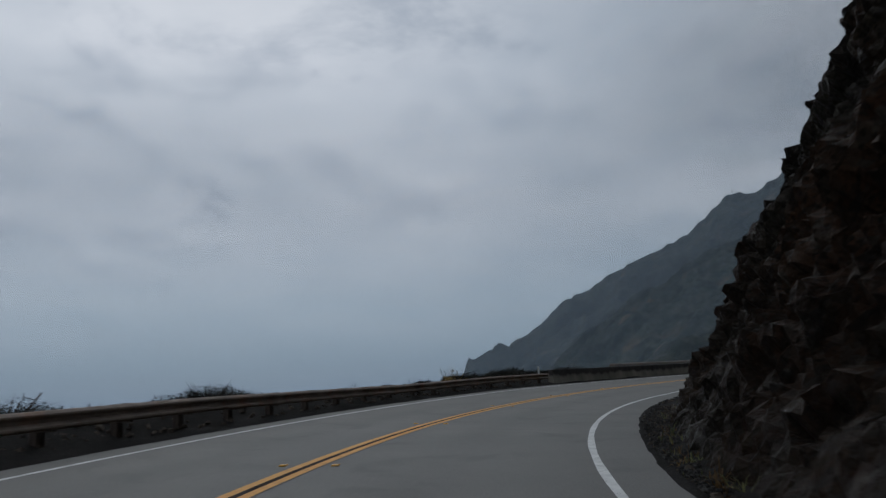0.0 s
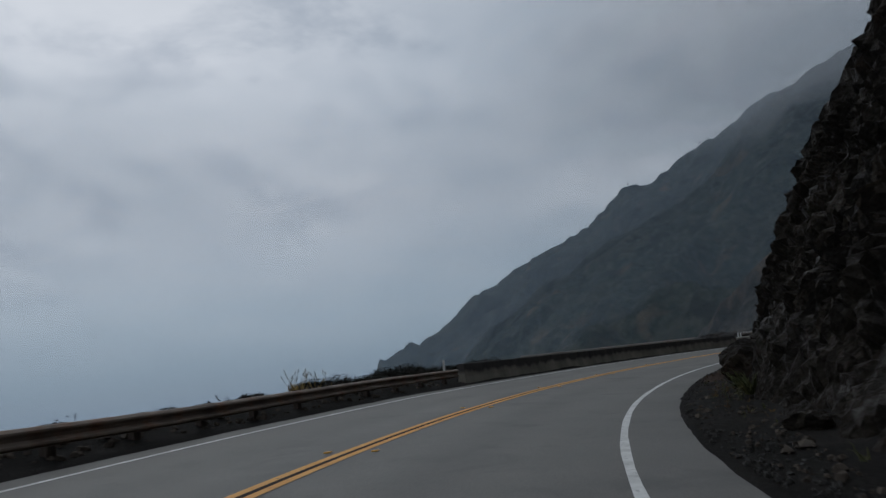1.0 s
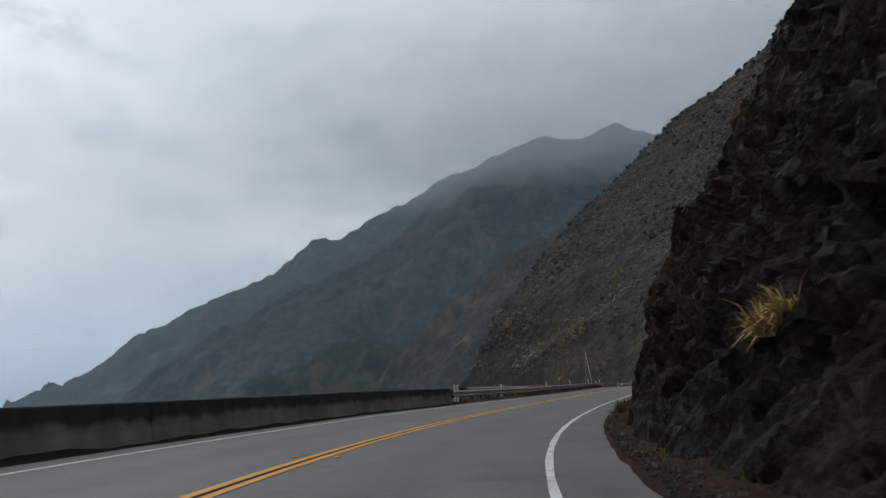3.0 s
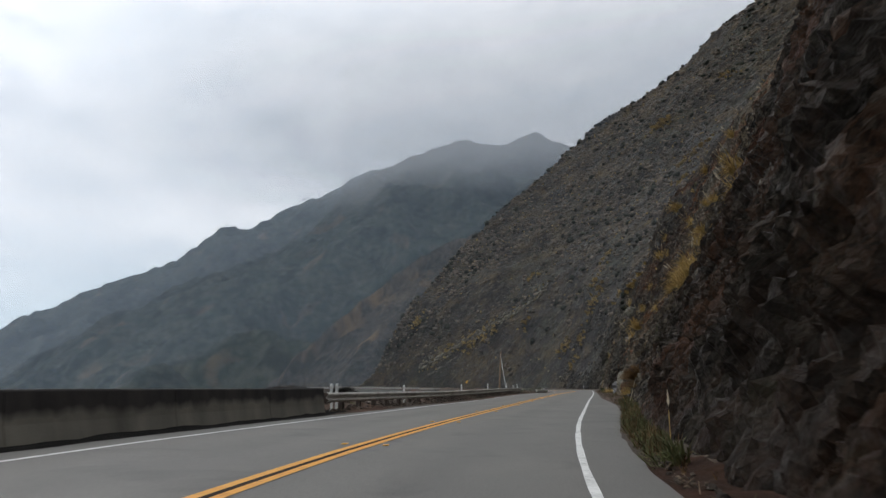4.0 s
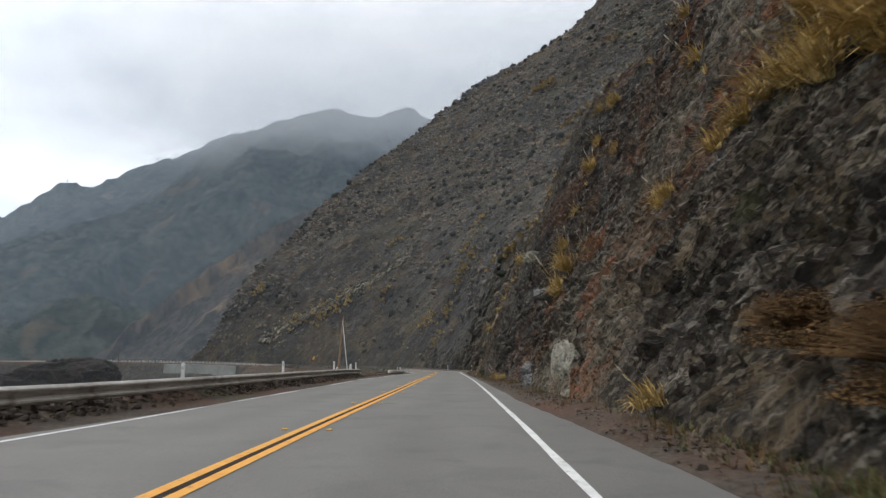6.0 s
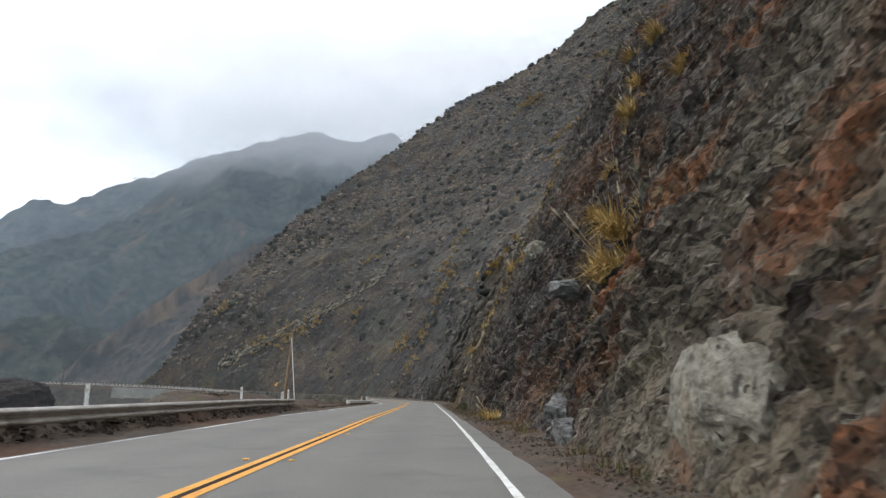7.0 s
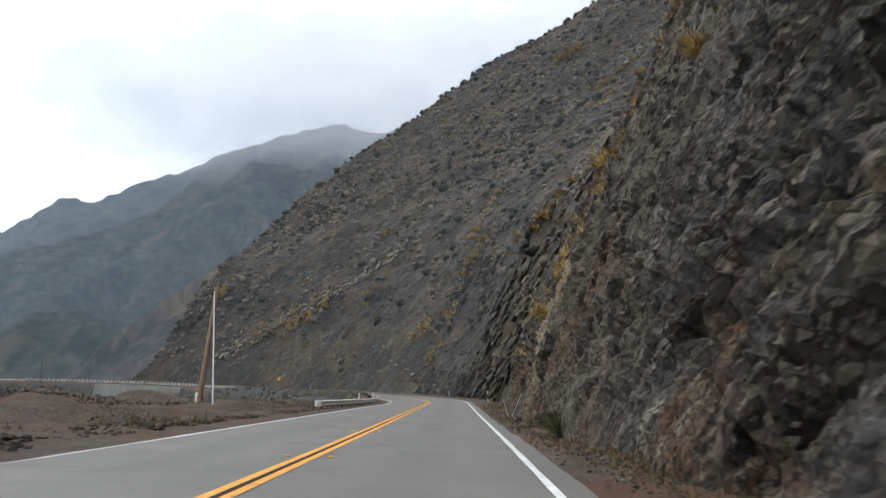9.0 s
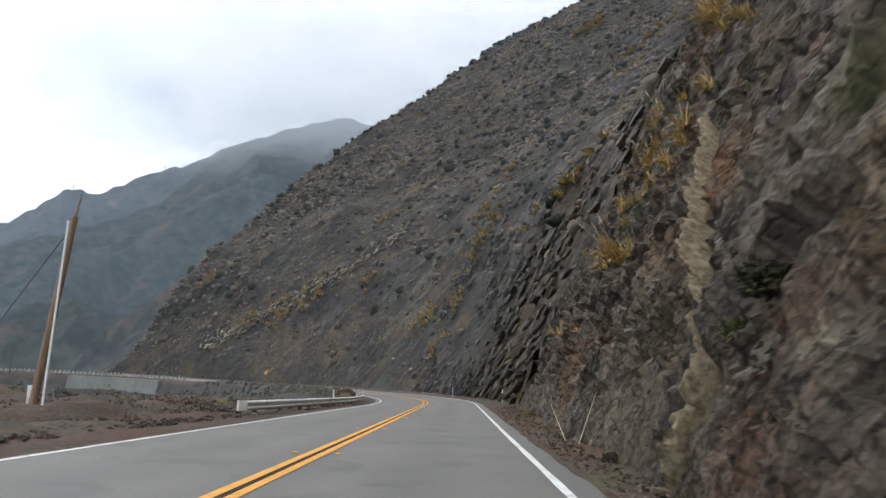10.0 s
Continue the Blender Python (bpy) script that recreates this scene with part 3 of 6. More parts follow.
def shared(name, me, m, parent):
    """One more object on a mesh that alike pieces share."""
    ob = new(name, me)
    ob.parent = parent
    ob.matrix_basis = m
    return ob


def grid_faces(rows, cols):
    i = np.arange(rows - 1)[:, None] * cols + np.arange(cols - 1)[None, :]
    i = i.ravel()
    return np.stack([i, i + 1, i + cols + 1, i + cols], 1)


def grid_mesh(name, g, material, parent=None, smooth=True, flip=False):
    """A mesh from a rows x cols x 3 array."""
    f = grid_faces(g.shape[0], g.shape[1])
    if flip:
        f = f[:, ::-1]
    me = bpy.data.meshes.new(name)
    v = np.ascontiguousarray(g.reshape(-1, 3), dtype=np.float32)
    me.vertices.add(len(v))
    me.vertices.foreach_set("co", v.ravel())
    me.loops.add(len(f) * 4)
    me.loops.foreach_set("vertex_index", f.ravel().astype(np.int32))
    me.polygons.add(len(f))
    me.polygons.foreach_set("loop_start", np.arange(0, len(f) * 4, 4, dtype=np.int32))
    me.polygons.foreach_set("use_smooth", np.full(len(f), smooth))
    me.update(calc_edges=True)
    me.materials.append(material)
    ob = new(name, me)
    if parent is not None:
        ob.parent = parent
    return ob


def rnd(ix, iy, iz, seed):
    """A steady random number in 0..1 for each lattice cell."""
    h = (ix.astype(np.int64) * 374761393 + iy.astype(np.int64) * 668265263 + iz.astype(np.int64) * 2147483647 + seed * 974634777) & 0xFFFFFFFF
    h = ((h ^ (h >> 13)) * 1274126177) & 0xFFFFFFFF
    h = ((h ^ (h >> 16)) * 2246822519) & 0xFFFFFFFF
    return ((h ^ (h >> 15)) & 0xFFFFFF) / float(0xFFFFFF)


def vnoise(p, seed=0):
    """Smooth value noise in -1..1 at points p (n x 3)."""
    i = np.floor(p).astype(np.int64)
    u = p - i
    u = u * u * u * (u * (u * 6 - 15) + 10)
    out = 0
    for dx in (0, 1):
        for dy in (0, 1):
            for dz in (0, 1):
                w = (u[:, 0] if dx else 1 - u[:, 0]) * (u[:, 1] if dy else 1 - u[:, 1]) * (u[:, 2] if dz else 1 - u[:, 2])
                out = out + w * rnd(i[:, 0] + dx, i[:, 1] + dy, i[:, 2] + dz, seed)
    return out * 2 - 1


def fbm(p, octaves=4, seed=0, gain=0.5):
    out, amp = 0, 1.0
    for k in range(octaves):
        out = out + amp * vnoise(p * 2.0 ** k + 17.3 * k, seed + k)
        amp *= gain
    return out


def facets(p, seed=0, tilt=0.8):
    """Blocky relief: each jittered cell is a plane of its own height and tilt, with a cleft between cells."""
    c = np.floor(p).astype(np.int64)
    best = np.full(len(p), 1e9)
    second = np.full(len(p), 1e9)
    val = np.zeros(len(p))
    for dx in (-1, 0, 1):
        for dy in (-1, 0, 1):
            for dz in (-1, 0, 1):
                a, b, d = c[:, 0] + dx, c[:, 1] + dy, c[:, 2] + dz
                f = np.stack([a + rnd(a, b, d, seed), b + rnd(a, b, d, seed + 1), d + rnd(a, b, d, seed + 2)], 1)
                q = p - f
                r = (q * q).sum(1)
                v = rnd(a, b, d, seed + 3) - 0.5
                for k in range(3):
                    v = v + tilt * (rnd(a, b, d, seed + 4 + k) - 0.5) * q[:, k]
                near = r < best
                second = np.where(near, best, np.minimum(second, r))
                val = np.where(near, v, val)
                best = np.where(near, r, best)
    edge = np.sqrt(second) - np.sqrt(best)
    return val, edge


# ---- the road's line ----
KNOT_S = np.array([-95, -80, -65, -50, -35, -20, -5, 10, 25, 40, 55, 70, 85, 100, 125], float)
KNOT_H = np.array([74.9, 63, 51.1, 38, 25.8, 15.4, 4.6, 0, -0.4, -0.6, -0.3, -0.1, 0.2, 0.2, 0.2])


def hermite(x, ks, v):
    m = np.gradient(v, ks)
    i = np.clip(np.searchsorted(ks, x) - 1, 0, len(ks) - 2)
    h = ks[i + 1] - ks[i]
    u = (x - ks[i]) / h
    return (2 * u ** 3 - 3 * u ** 2 + 1) * v[i] + (u ** 3 - 2 * u ** 2 + u) * h * m[i] + (-2 * u ** 3 + 3 * u ** 2) * v[i + 1] + (u ** 3 - u ** 2) * h * m[i + 1]


LINE_S = np.arange(-130, 400.01, 0.5)
_back = np.clip(LINE_S, -95, 125)
LINE_A = np.radians(hermite(_back, KNOT_S, KNOT_H)) + np.clip(LINE_S - 125, 0, None) / 120.0 + np.clip(-95 - LINE_S, 0, None) / 90.0
_lx, _ly = np.cumsum(-np.sin(LINE_A) * 0.5), np.cumsum(np.cos(LINE_A) * 0.5)
_zero = int(130 / 0.5)
LINE_X, LINE_Y = _lx - _lx[_zero] - 3.21, _ly - _ly[_zero]
ROAD_Z_S = np.array([-130, -95, -63, -31, 0, 32, 64, 96, 125, 150, 180, 225, 260, 300, 400], float)
ROAD_Z = np.array([-0.7, -0.5, -0.215, -0.09, 0, 0, -0.06, -0.3, -0.5, -0.55, -0.4, 0.4, 1.6, 2.6, 4.0])
BANK_S = np.array([-130, -95, -63, -31, 0, 32, 64, 96, 125, 400], float)
BANK = np.array([-0.014, -0.014, -0.024, -0.067, -0.052, -0.018, -0.029, -0.016, 0.016, 0.02])


def road_z(s, off):
    return np.interp(s, ROAD_Z_S, ROAD_Z) + np.interp(s, BANK_S, BANK) * np.clip(off, -6, 6)


def at(s, off):
    """Plan position and heading at s metres along the centre line, off metres to the right of it."""
    s = np.asarray(s, float)
    x, y, a = np.interp(s, LINE_S, LINE_X), np.interp(s, LINE_S, LINE_Y), np.interp(s, LINE_S, LINE_A)
    return x + np.cos(a) * off, y + np.sin(a) * off, a


def spot(s, off, dz=0.0):
    x, y, a = at(s, off)
    return Vector((float(x), float(y), float(road_z(s, off)) + dz))


def strip(name, s0, s1, o0, o1, lift, material, parent, step=1.0, cols=2, label=""):
    s = np.arange(s0, s1 + step * 0.5, step)
    o = np.linspace(o0, o1, cols)
    S, O = np.meshgrid(s, o, indexing="ij")
    x, y, _ = at(S, O)
    ob = grid_mesh(name, np.stack([x, y, road_z(S, O) + lift], -1), material, parent, flip=True)
    if label:
        ob["label"] = label
    return ob


def road_edge(s):
    """How far the asphalt reaches on the side of the cut."""
    return np.interp(s, [-130, -62, -52, -12, -3, 6, 15, 22, 31, 40, 70, 400], [4.3, 4.35, 4.7, 4.7, 4.45, 4.5, 4.85, 4.95, 4.55, 4.2, 3.95, 4.0])


def outer_edge(s):
    """How far the asphalt reaches on the side of the sea."""
    return np.interp(s, [-130, 14, 26, 34, 96, 110, 400], [4.35, 4.35, 4.1, 3.78, 3.8, 4.1, 4.2])


rs = np.arange(-125, 395.1, 0.5)
edge_r = road_edge(rs) + 0.07 + 0.03 * fbm(np.stack([rs * 0.5, rs * 0, rs * 0], 1), 3, 29)
S, W = np.meshgrid(rs, np.linspace(0, 1, 9), indexing="ij")
edge_l = outer_edge(rs) + 0.05 * fbm(np.stack([rs * 0.6, rs * 0 + 5, rs * 0], 1), 3, 31)
O = -edge_l[:, None] + (edge_r + edge_l)[:, None] * W
X, Y, _ = at(S, O)
road = tagged(grid_mesh("road", np.stack([X, Y, road_z(S, O)], -1), M_ASPHALT, None, flip=True), "worn grey asphalt two-lane coast road", "road", kind="structure")
lane = road.data.attributes.new("lane", "FLOAT", "POINT")
lane.data.foreach_set("value", O.ravel().astype(np.float32))
for o0, o1 in ((-0.12, 0.005), (0.10, 0.225)):
    strip("yellow_line", -125, 330, o0, o1, 0.007, M_YELLOW, road, label="worn orange-yellow centre line")
strip("seal_strip", -125, 330, 0.005, 0.10, 0.006, M_SEAL, road, label="dark strip between the yellow lines")


def edge_line(o_s, o_v, worn):
    """A white line whose offset changes along the road: the lane is wider in the bend."""
    s = np.arange(-125, 330.1, 1.0)
    o = np.interp(s, o_s, o_v)
    S, W = np.meshgrid(s, [-0.055, 0.055], indexing="ij")
    O = o[:, None] + W * worn(S)
    x, y, _ = at(S, O)
    ob = grid_mesh("edge_line", np.stack([x, y, road_z(S, O) + 0.005], -1), M_WHITE, road, flip=True)
    ob["label"] = "worn white edge line"


edge_line([-130, -40, -5, 10, 330], [3.78, 3.78, 3.62, 3.55, 3.52], lambda s: 1 + 0.12 * np.sin(s * 1.7))
# under the rail the outer line is worn thin and broken by spilled earth
edge_line([-130, 330], [-3.5, -3.5], lambda s: np.clip(1 - np.interp(s, [30, 38, 72, 84], [0, 1, 1, 0]) * (0.55 + 0.75 * np.sin(s * 0.9) * np.sin(s * 0.37 + 1)), 0.06, 1.1))

# ---- ground: verges and the bank down to the sea ----
OFFS = np.concatenate([np.linspace(8, 5.5, 6), np.linspace(5.3, 3.6, 16), [3.0, 0, -3.0], np.linspace(-3.7, -4.7, 9), np.linspace(-4.9, -8, 9), np.linspace(-8.6, -20, 18), np.linspace(-22, -100, 32)])


def ground_z(s, off):
    """Height of the verge and the bank, before its relief."""
    z = road_z(s, off)
    flat = np.interp(s, [-130, -12, -4, 14, 68, 76, 84, 126, 150, 200, 235], [4.0, 4.0, 1.8, 1.6, 1.8, 6.0, 13.0, 14.0, 9.0, 3.0, 0.6])
    d = np.maximum(-off - 4.6 - flat, 0)
    edge = road_edge(s)
    ragged = 0.04 * fbm(np.stack([np.ravel(s) * 1.1, np.sign(np.ravel(off)) * 3.0, np.ravel(s) * 0.0], 1), 3, 19).reshape(np.shape(s))
    past = np.abs(off) - np.where(off > 0, edge, outer_edge(s) - 0.15) + ragged
    z = z + np.clip(past * 0.09, -0.07, 0.02)
    z = z - 0.03 * np.clip(-off - 4.6, 0, 3) + 0.10 * np.clip(off - np.maximum(4.4, edge), 0, 2)
    berm = np.interp(s, [-130, -27, -24, 12, 15, 70, 75, 400], [0.42, 0.42, 0.2, 0.2, 0.36, 0.36, 0.0, 0.0])
    z = z + berm * np.exp(-((off + 6.0) / 0.75) ** 2)
    # spill of earth under the rail, and a low bank along the outer edge past the pull-out
    z = z + np.interp(s, [26, 38, 73, 76], [0, 0.26, 0.26, 0]) * np.exp(-((off + 5.25) / 0.42) ** 2)
    z = z + np.interp(s, [124, 142, 225, 238], [0, 0.75, 0.75, 0]) * np.exp(-((off + 6.4) / 1.1) ** 2)
    z = z + np.interp(s, [80, 88, 100, 110], [0, 1, 1, 0]) * np.clip((-off - 9.2) / 4.5, 0, 1) * np.clip((off + 22) / 5, 0, 1) * 0.5
    # heaps of earth on the pull-out
    heap = vnoise(np.stack([np.ravel(s) * 0.22, np.ravel(off) * 0.22, np.ravel(s) * 0.0], 1), 23).reshape(np.shape(s))
    z = z + np.interp(s, [74, 80, 112, 119], [0, 1, 1, 0]) * np.clip((-off - 6.6) / 4.0, 0, 1) * np.clip((off + 22) / 5.0, 0, 1) * (0.12 + 0.35 * heap)
    steep = np.interp(s, [-130, 60, 90, 130, 400], [0.85, 0.85, 1.0, 1.4, 1.6])
    return np.maximum(z - d * steep - 0.25 * np.minimum(d, 2), -62)


gs = np.concatenate([np.arange(-125, -66, 1.0), np.arange(-66, 128, 0.4), np.arange(128, 395.1, 1.0)])
S, O = np.meshgrid(gs, OFFS, indexing="ij")
X, Y, _ = at(S, O)
Z = ground_z(S, O)
pts = np.stack([X, Y, Z], -1).reshape(-1, 3)
rough_w = np.clip((np.abs(O) - np.where(O > 0, np.maximum(4.3, road_edge(S) + 0.05), 4.3)) / 0.6, 0, 1).ravel()
far_w = np.clip((-O.ravel() - 8) / 25, 0, 1)
pts[:, 2] += rough_w * ((0.07 + 0.09 * (O.ravel() < -5.2) * (S.ravel() > 72) * (S.ravel() < 125)) * fbm(pts * 0.9, 4, 5) + (0.16 + 0.22 * np.clip((S.ravel() - 74) / 6, 0, 1) * np.clip((150 - S.ravel()) / 10, 0, 1)) * np.clip(-O.ravel() - 5.5, 0, 3) / 3 * fbm(pts * 0.35, 3, 9)) + far_w * np.clip((-2 - Z.ravel()) / 4, 0.12, 1) * 2.5 * fbm(pts * 0.08, 4, 3)
ground = tagged(grid_mesh("ground", pts.reshape(*S.shape, 3), M_DIRT, flip=False), "brown gravel verge and bank down to the sea", "ground", kind="structure")
ground.data.materials.append(M_BANK)
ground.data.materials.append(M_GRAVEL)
ground.data.materials.append(M_REDSOIL)
cols = len(OFFS)
bank_from = int(np.argmax(OFFS < -9.5))
col_of = np.tile(np.arange(cols - 1), len(gs) - 1)
row_s = np.repeat(gs[:-1], cols - 1)
is_bank = ((col_of >= bank_from) & ((row_s < 72) | (row_s > 135) | (OFFS[col_of] < -35))) | ((row_s > 140) & (OFFS[col_of] < -5.5))
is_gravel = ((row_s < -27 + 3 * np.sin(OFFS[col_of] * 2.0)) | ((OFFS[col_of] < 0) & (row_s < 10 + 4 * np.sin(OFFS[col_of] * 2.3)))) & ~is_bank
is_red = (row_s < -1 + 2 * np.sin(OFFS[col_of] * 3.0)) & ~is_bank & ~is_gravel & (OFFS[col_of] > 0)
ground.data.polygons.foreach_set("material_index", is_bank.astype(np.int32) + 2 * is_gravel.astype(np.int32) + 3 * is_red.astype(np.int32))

# ---- the rock cut and the hill above it ----
CREST_S = np.array([-130, 190, 205, 210, 219, 228, 236, 241, 246, 251, 257, 261, 265, 268, 271, 276], float)
CREST_Z = np.array([175, 175, 169, 152, 139, 125, 118, 100, 84, 75, 58, 49, 32, 17, 5, 1])
BASE_S = np.array([-130, -70, -60, -52, -41, -30, -17, -8, -2, 5, 14, 27, 43, 60, 72, 86, 97, 120, 400], float)
BASE_O = np.array([4.6, 4.4, 4.5, 5.1, 5.7, 5.6, 5.3, 4.9, 4.7, 4.8, 5.1, 5.6, 5.3, 5.2, 5.0, 4.6, 4.8, 5.5, 5.8])
FACE_S = np.array([-130, -55, -30, -17, -8, 0, 15, 35, 55, 64, 72, 79, 88, 100, 125, 400], float)
FOOT_TAN = np.array([2.1, 2.1, 2.2, 2.4, 3.6, 3.0, 2.4, 2.4, 2.8, 3.0, 4.5, 6.0, 4.5, 3.5, 3.0, 3.0])
FACE_TAN = np.array([1.6, 1.6, 1.6, 1.6, 1.5, 1.6, 1.8, 1.8, 2.0, 2.05, 2.4, 2.4, 2.2, 2.1, 2.0, 2.0])


def slope(s, up):
    """Offset from the centre line and height at `up` metres above the road on the cut and the hill."""
    base = np.interp(s, BASE_S, BASE_O)
    foot = np.interp(s, FACE_S, FOOT_TAN)
    face = np.interp(s, FACE_S, FACE_TAN)
    crest = np.interp(s, CREST_S, CREST_Z)
    h = np.minimum(up, crest)
    run = np.minimum(h, 3.5) / foot + np.clip(h - 3.5, 0, 18.5) / face + np.maximum(h - 22, 0) / 1.1
    over = np.maximum(up - crest, 0)
    return base + run + over * 1.0, h - over * 0.55


def rock_relief(p, big=1.0):
    """How far the rock stands out of the even slope."""
    q = p @ np.array([BED_W, BED_A, BED_N]).T
    q = q + 0.12 * np.stack([vnoise(p * 0.7, 31), vnoise(p * 0.7, 32), vnoise(p * 0.7, 33)], 1)
    v1, e1 = facets(q * np.array([0.36, 0.15, 0.44]), 1)
    v2, e2 = facets(q * np.array([0.95, 0.34, 1.35]), 11)
    v3, e3 = facets(q * np.array([2.3, 0.95, 3.5]), 21)
    v4, e4 = facets(q * np.array([4.6, 2.3, 6.6]), 27)
    d = 0.42 * v1 + 0.29 * v2 + 0.29 * v3 + 0.22 * v4 + 0.07 * fbm(p * 2.6, 3, 47)
    d = d - 0.3 * np.exp(-(e1 / 0.05) ** 2) - 0.2 * np.exp(-(e2 / 0.06) ** 2) - 0.10 * np.exp(-(e3 / 0.08) ** 2)
    return d - 0.4 + big * 0.55 * fbm(p * 0.085, 3, 41)


def slope_mesh(name, s, ups, material, relief, amount, label, smooth=False):
    Sg, U = np.meshgrid(s, ups, indexing="ij")
    off, z = slope(Sg, U)
    x, y, a = at(Sg, off)
    p = np.stack([x, y, z + road_z(Sg, off * 0 + 5) - 0.25], -1).reshape(-1, 3)
    d = relief(p).reshape(Sg.shape) * amount(Sg, U)
    # outwards: towards the road and a little up
    out = np.stack([-np.cos(a) * 0.88, -np.sin(a) * 0.88, np.full(a.shape, 0.47)], -1)
    g = p.reshape(*Sg.shape, 3) + out * d[..., None]
    ob = grid_mesh(name, g, material, smooth=smooth)
    return tagged(ob, label, "cliff", kind="structure"), g


def near_amount(s, u):
    return np.clip((u + 0.6) / 3.2, 0.12, 1.0) * np.interp(s, [-130, 66, 76, 90, 100, 125, 400], [1, 1, 0.7, 0.7, 1, 0.8, 0.8])


ups_near = np.concatenate([np.arange(-0.6, 7, 0.12), np.arange(7, 20, 0.22), np.arange(20, 46, 0.5)])
s_near = np.concatenate([np.arange(-105, -62, 0.6), np.arange(-62, 85, 0.12), np.arange(85, 120, 0.2)])
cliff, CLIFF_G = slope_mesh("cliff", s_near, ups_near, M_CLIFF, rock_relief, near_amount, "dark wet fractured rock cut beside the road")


def hill_relief(p):
    v1, e1 = facets(p * 0.055, 51)
    v2, e2 = facets(p * 0.2, 61)
    return 4.0 * fbm(p * 0.022, 4, 71) + 1.1 * v1 + 0.28 * v2 + 0.45 * fbm(p * 0.35, 3, 81)


def hill_amount(s, u):
    low = np.clip((u + 1) / 6.0, 0.1, 1)
    crest = np.interp(s, CREST_S, CREST_Z)
    return low * np.clip(crest / 40, 0.12, 1) * 0.8


def far_relief(p):
    w = np.clip((p[:, 2] - 14) / 20, 0, 1)
    e = np.clip((p[:, 1] - 118) / 30, 0, 1)
    return (1 - w) * (0.6 - 0.1 * e) * rock_relief(p, 0.6 + 0.4 * (1 - e)) + e * (0.35 + 0.65 * w) * hill_relief(p)


ups_far = np.concatenate([np.arange(-1.0, 30, 0.45), np.arange(30, 130, 1.0), np.arange(130, 190, 3.0)])
s_far = np.concatenate([np.arange(117.5, 276, 0.55)])
hill, HILL_G = slope_mesh("hillside", s_far, ups_far, M_HILL, far_relief, hill_amount, "steep brown hillside with scrub above the road", True)
ups_up = np.concatenate([np.arange(44.5, 130, 2.0), np.arange(130, 200, 5.0)])
s_up = np.arange(-105, 120, 1.5)
upper, UPPER_G = slope_mesh("upper_slope", s_up, ups_up, M_HILL, hill_relief, lambda s, u: np.clip((u - 44) / 10, 0.2, 1) * 0.6, "scrubby slope above the rock cut")

# ---- sea ----
n = 64
ang = np.linspace(0, 2 * math.pi, n, endpoint=False)
rad = np.array([0, 200, 600, 1500, 3000, 4900], float)
wv = [(-200, 200, -58.0)] + [(-200 + r * math.cos(t), 200 + r * math.sin(t), -58.0) for r in rad[1:] for t in ang]
wf = [(0, 1 + k, 1 + (k + 1) % n) for k in range(n)]
for j in range(len(rad) - 2):
    b = 1 + j * n
    wf += [(b + k, b + n + k, b + n + (k + 1) % n, b + (k + 1) % n) for k in range(n)]
water = tagged(link_mesh("water", wv, wf, M_WATER), "calm grey-blue sea under overcast sky", "sea", kind="structure")

# ---- far mountains across the bay ----


def mountain(name, ridge, depth, material, label, rough_h, step=14.0, back=300.0, gully=1.7):
    """A range from its ridge line (x, y, z), falling towards the bay by `depth` metres of run."""
    r = np.array(ridge, float)
    seg = np.concatenate([[0], np.cumsum(np.hypot(np.diff(r[:, 0]), np.diff(r[:, 1])))])
    t = np.arange(0, seg[-1] + step, step)
    line = np.stack([np.interp(t, seg, r[:, k]) for k in range(3)], 1)
    fall = np.concatenate([-np.linspace(1, 0.05, 8) * 0.4, np.linspace(0, 1, 70)])
    g = np.zeros((len(t), len(fall), 3))
    eye = np.array([0.0, 0.0])
    for j, f in enumerate(fall):
        to = eye - line[:, :2]
        to = to / np.linalg.norm(to, axis=1)[:, None]
        run = depth * f if f > 0 else back * f
        g[:, j, :2] = line[:, :2] + to * run
        zz = line[:, 2] + 60
        g[:, j, 2] = -70 + zz * (1 - np.abs(f) ** 0.9) if f > 0 else line[:, 2] * (1 + f * 0.8)
    p = g.reshape(-1, 3)
    amp = np.clip(np.abs(np.tile(fall, len(t))) * 6, 0.08, 1)
    gul = np.abs(fbm(p * np.array([1, 1, 0.3]) / (rough_h * 4.5), 5, 91))
    p = p + np.array([0, 0, 1.0]) * ((0.5 - gul) * gully * rough_h * amp + 0.13 * rough_h * fbm(p / (rough_h * 0.5), 4, 95))[:, None]
    ob = grid_mesh(name, p.reshape(g.shape), material, flip=True)
    return tagged(ob, label, "mountain", kind="structure")


def ridge_from(pairs, dist, cx=0.0, cy=0.0):
    """Ridge points from (x per y, z per y) slopes seen from a place, at a run of y metres each."""
    return [(cx + ax * d, cy + d, 1.0 + ez * d) for (ax, ez), d in zip(pairs, dist)]


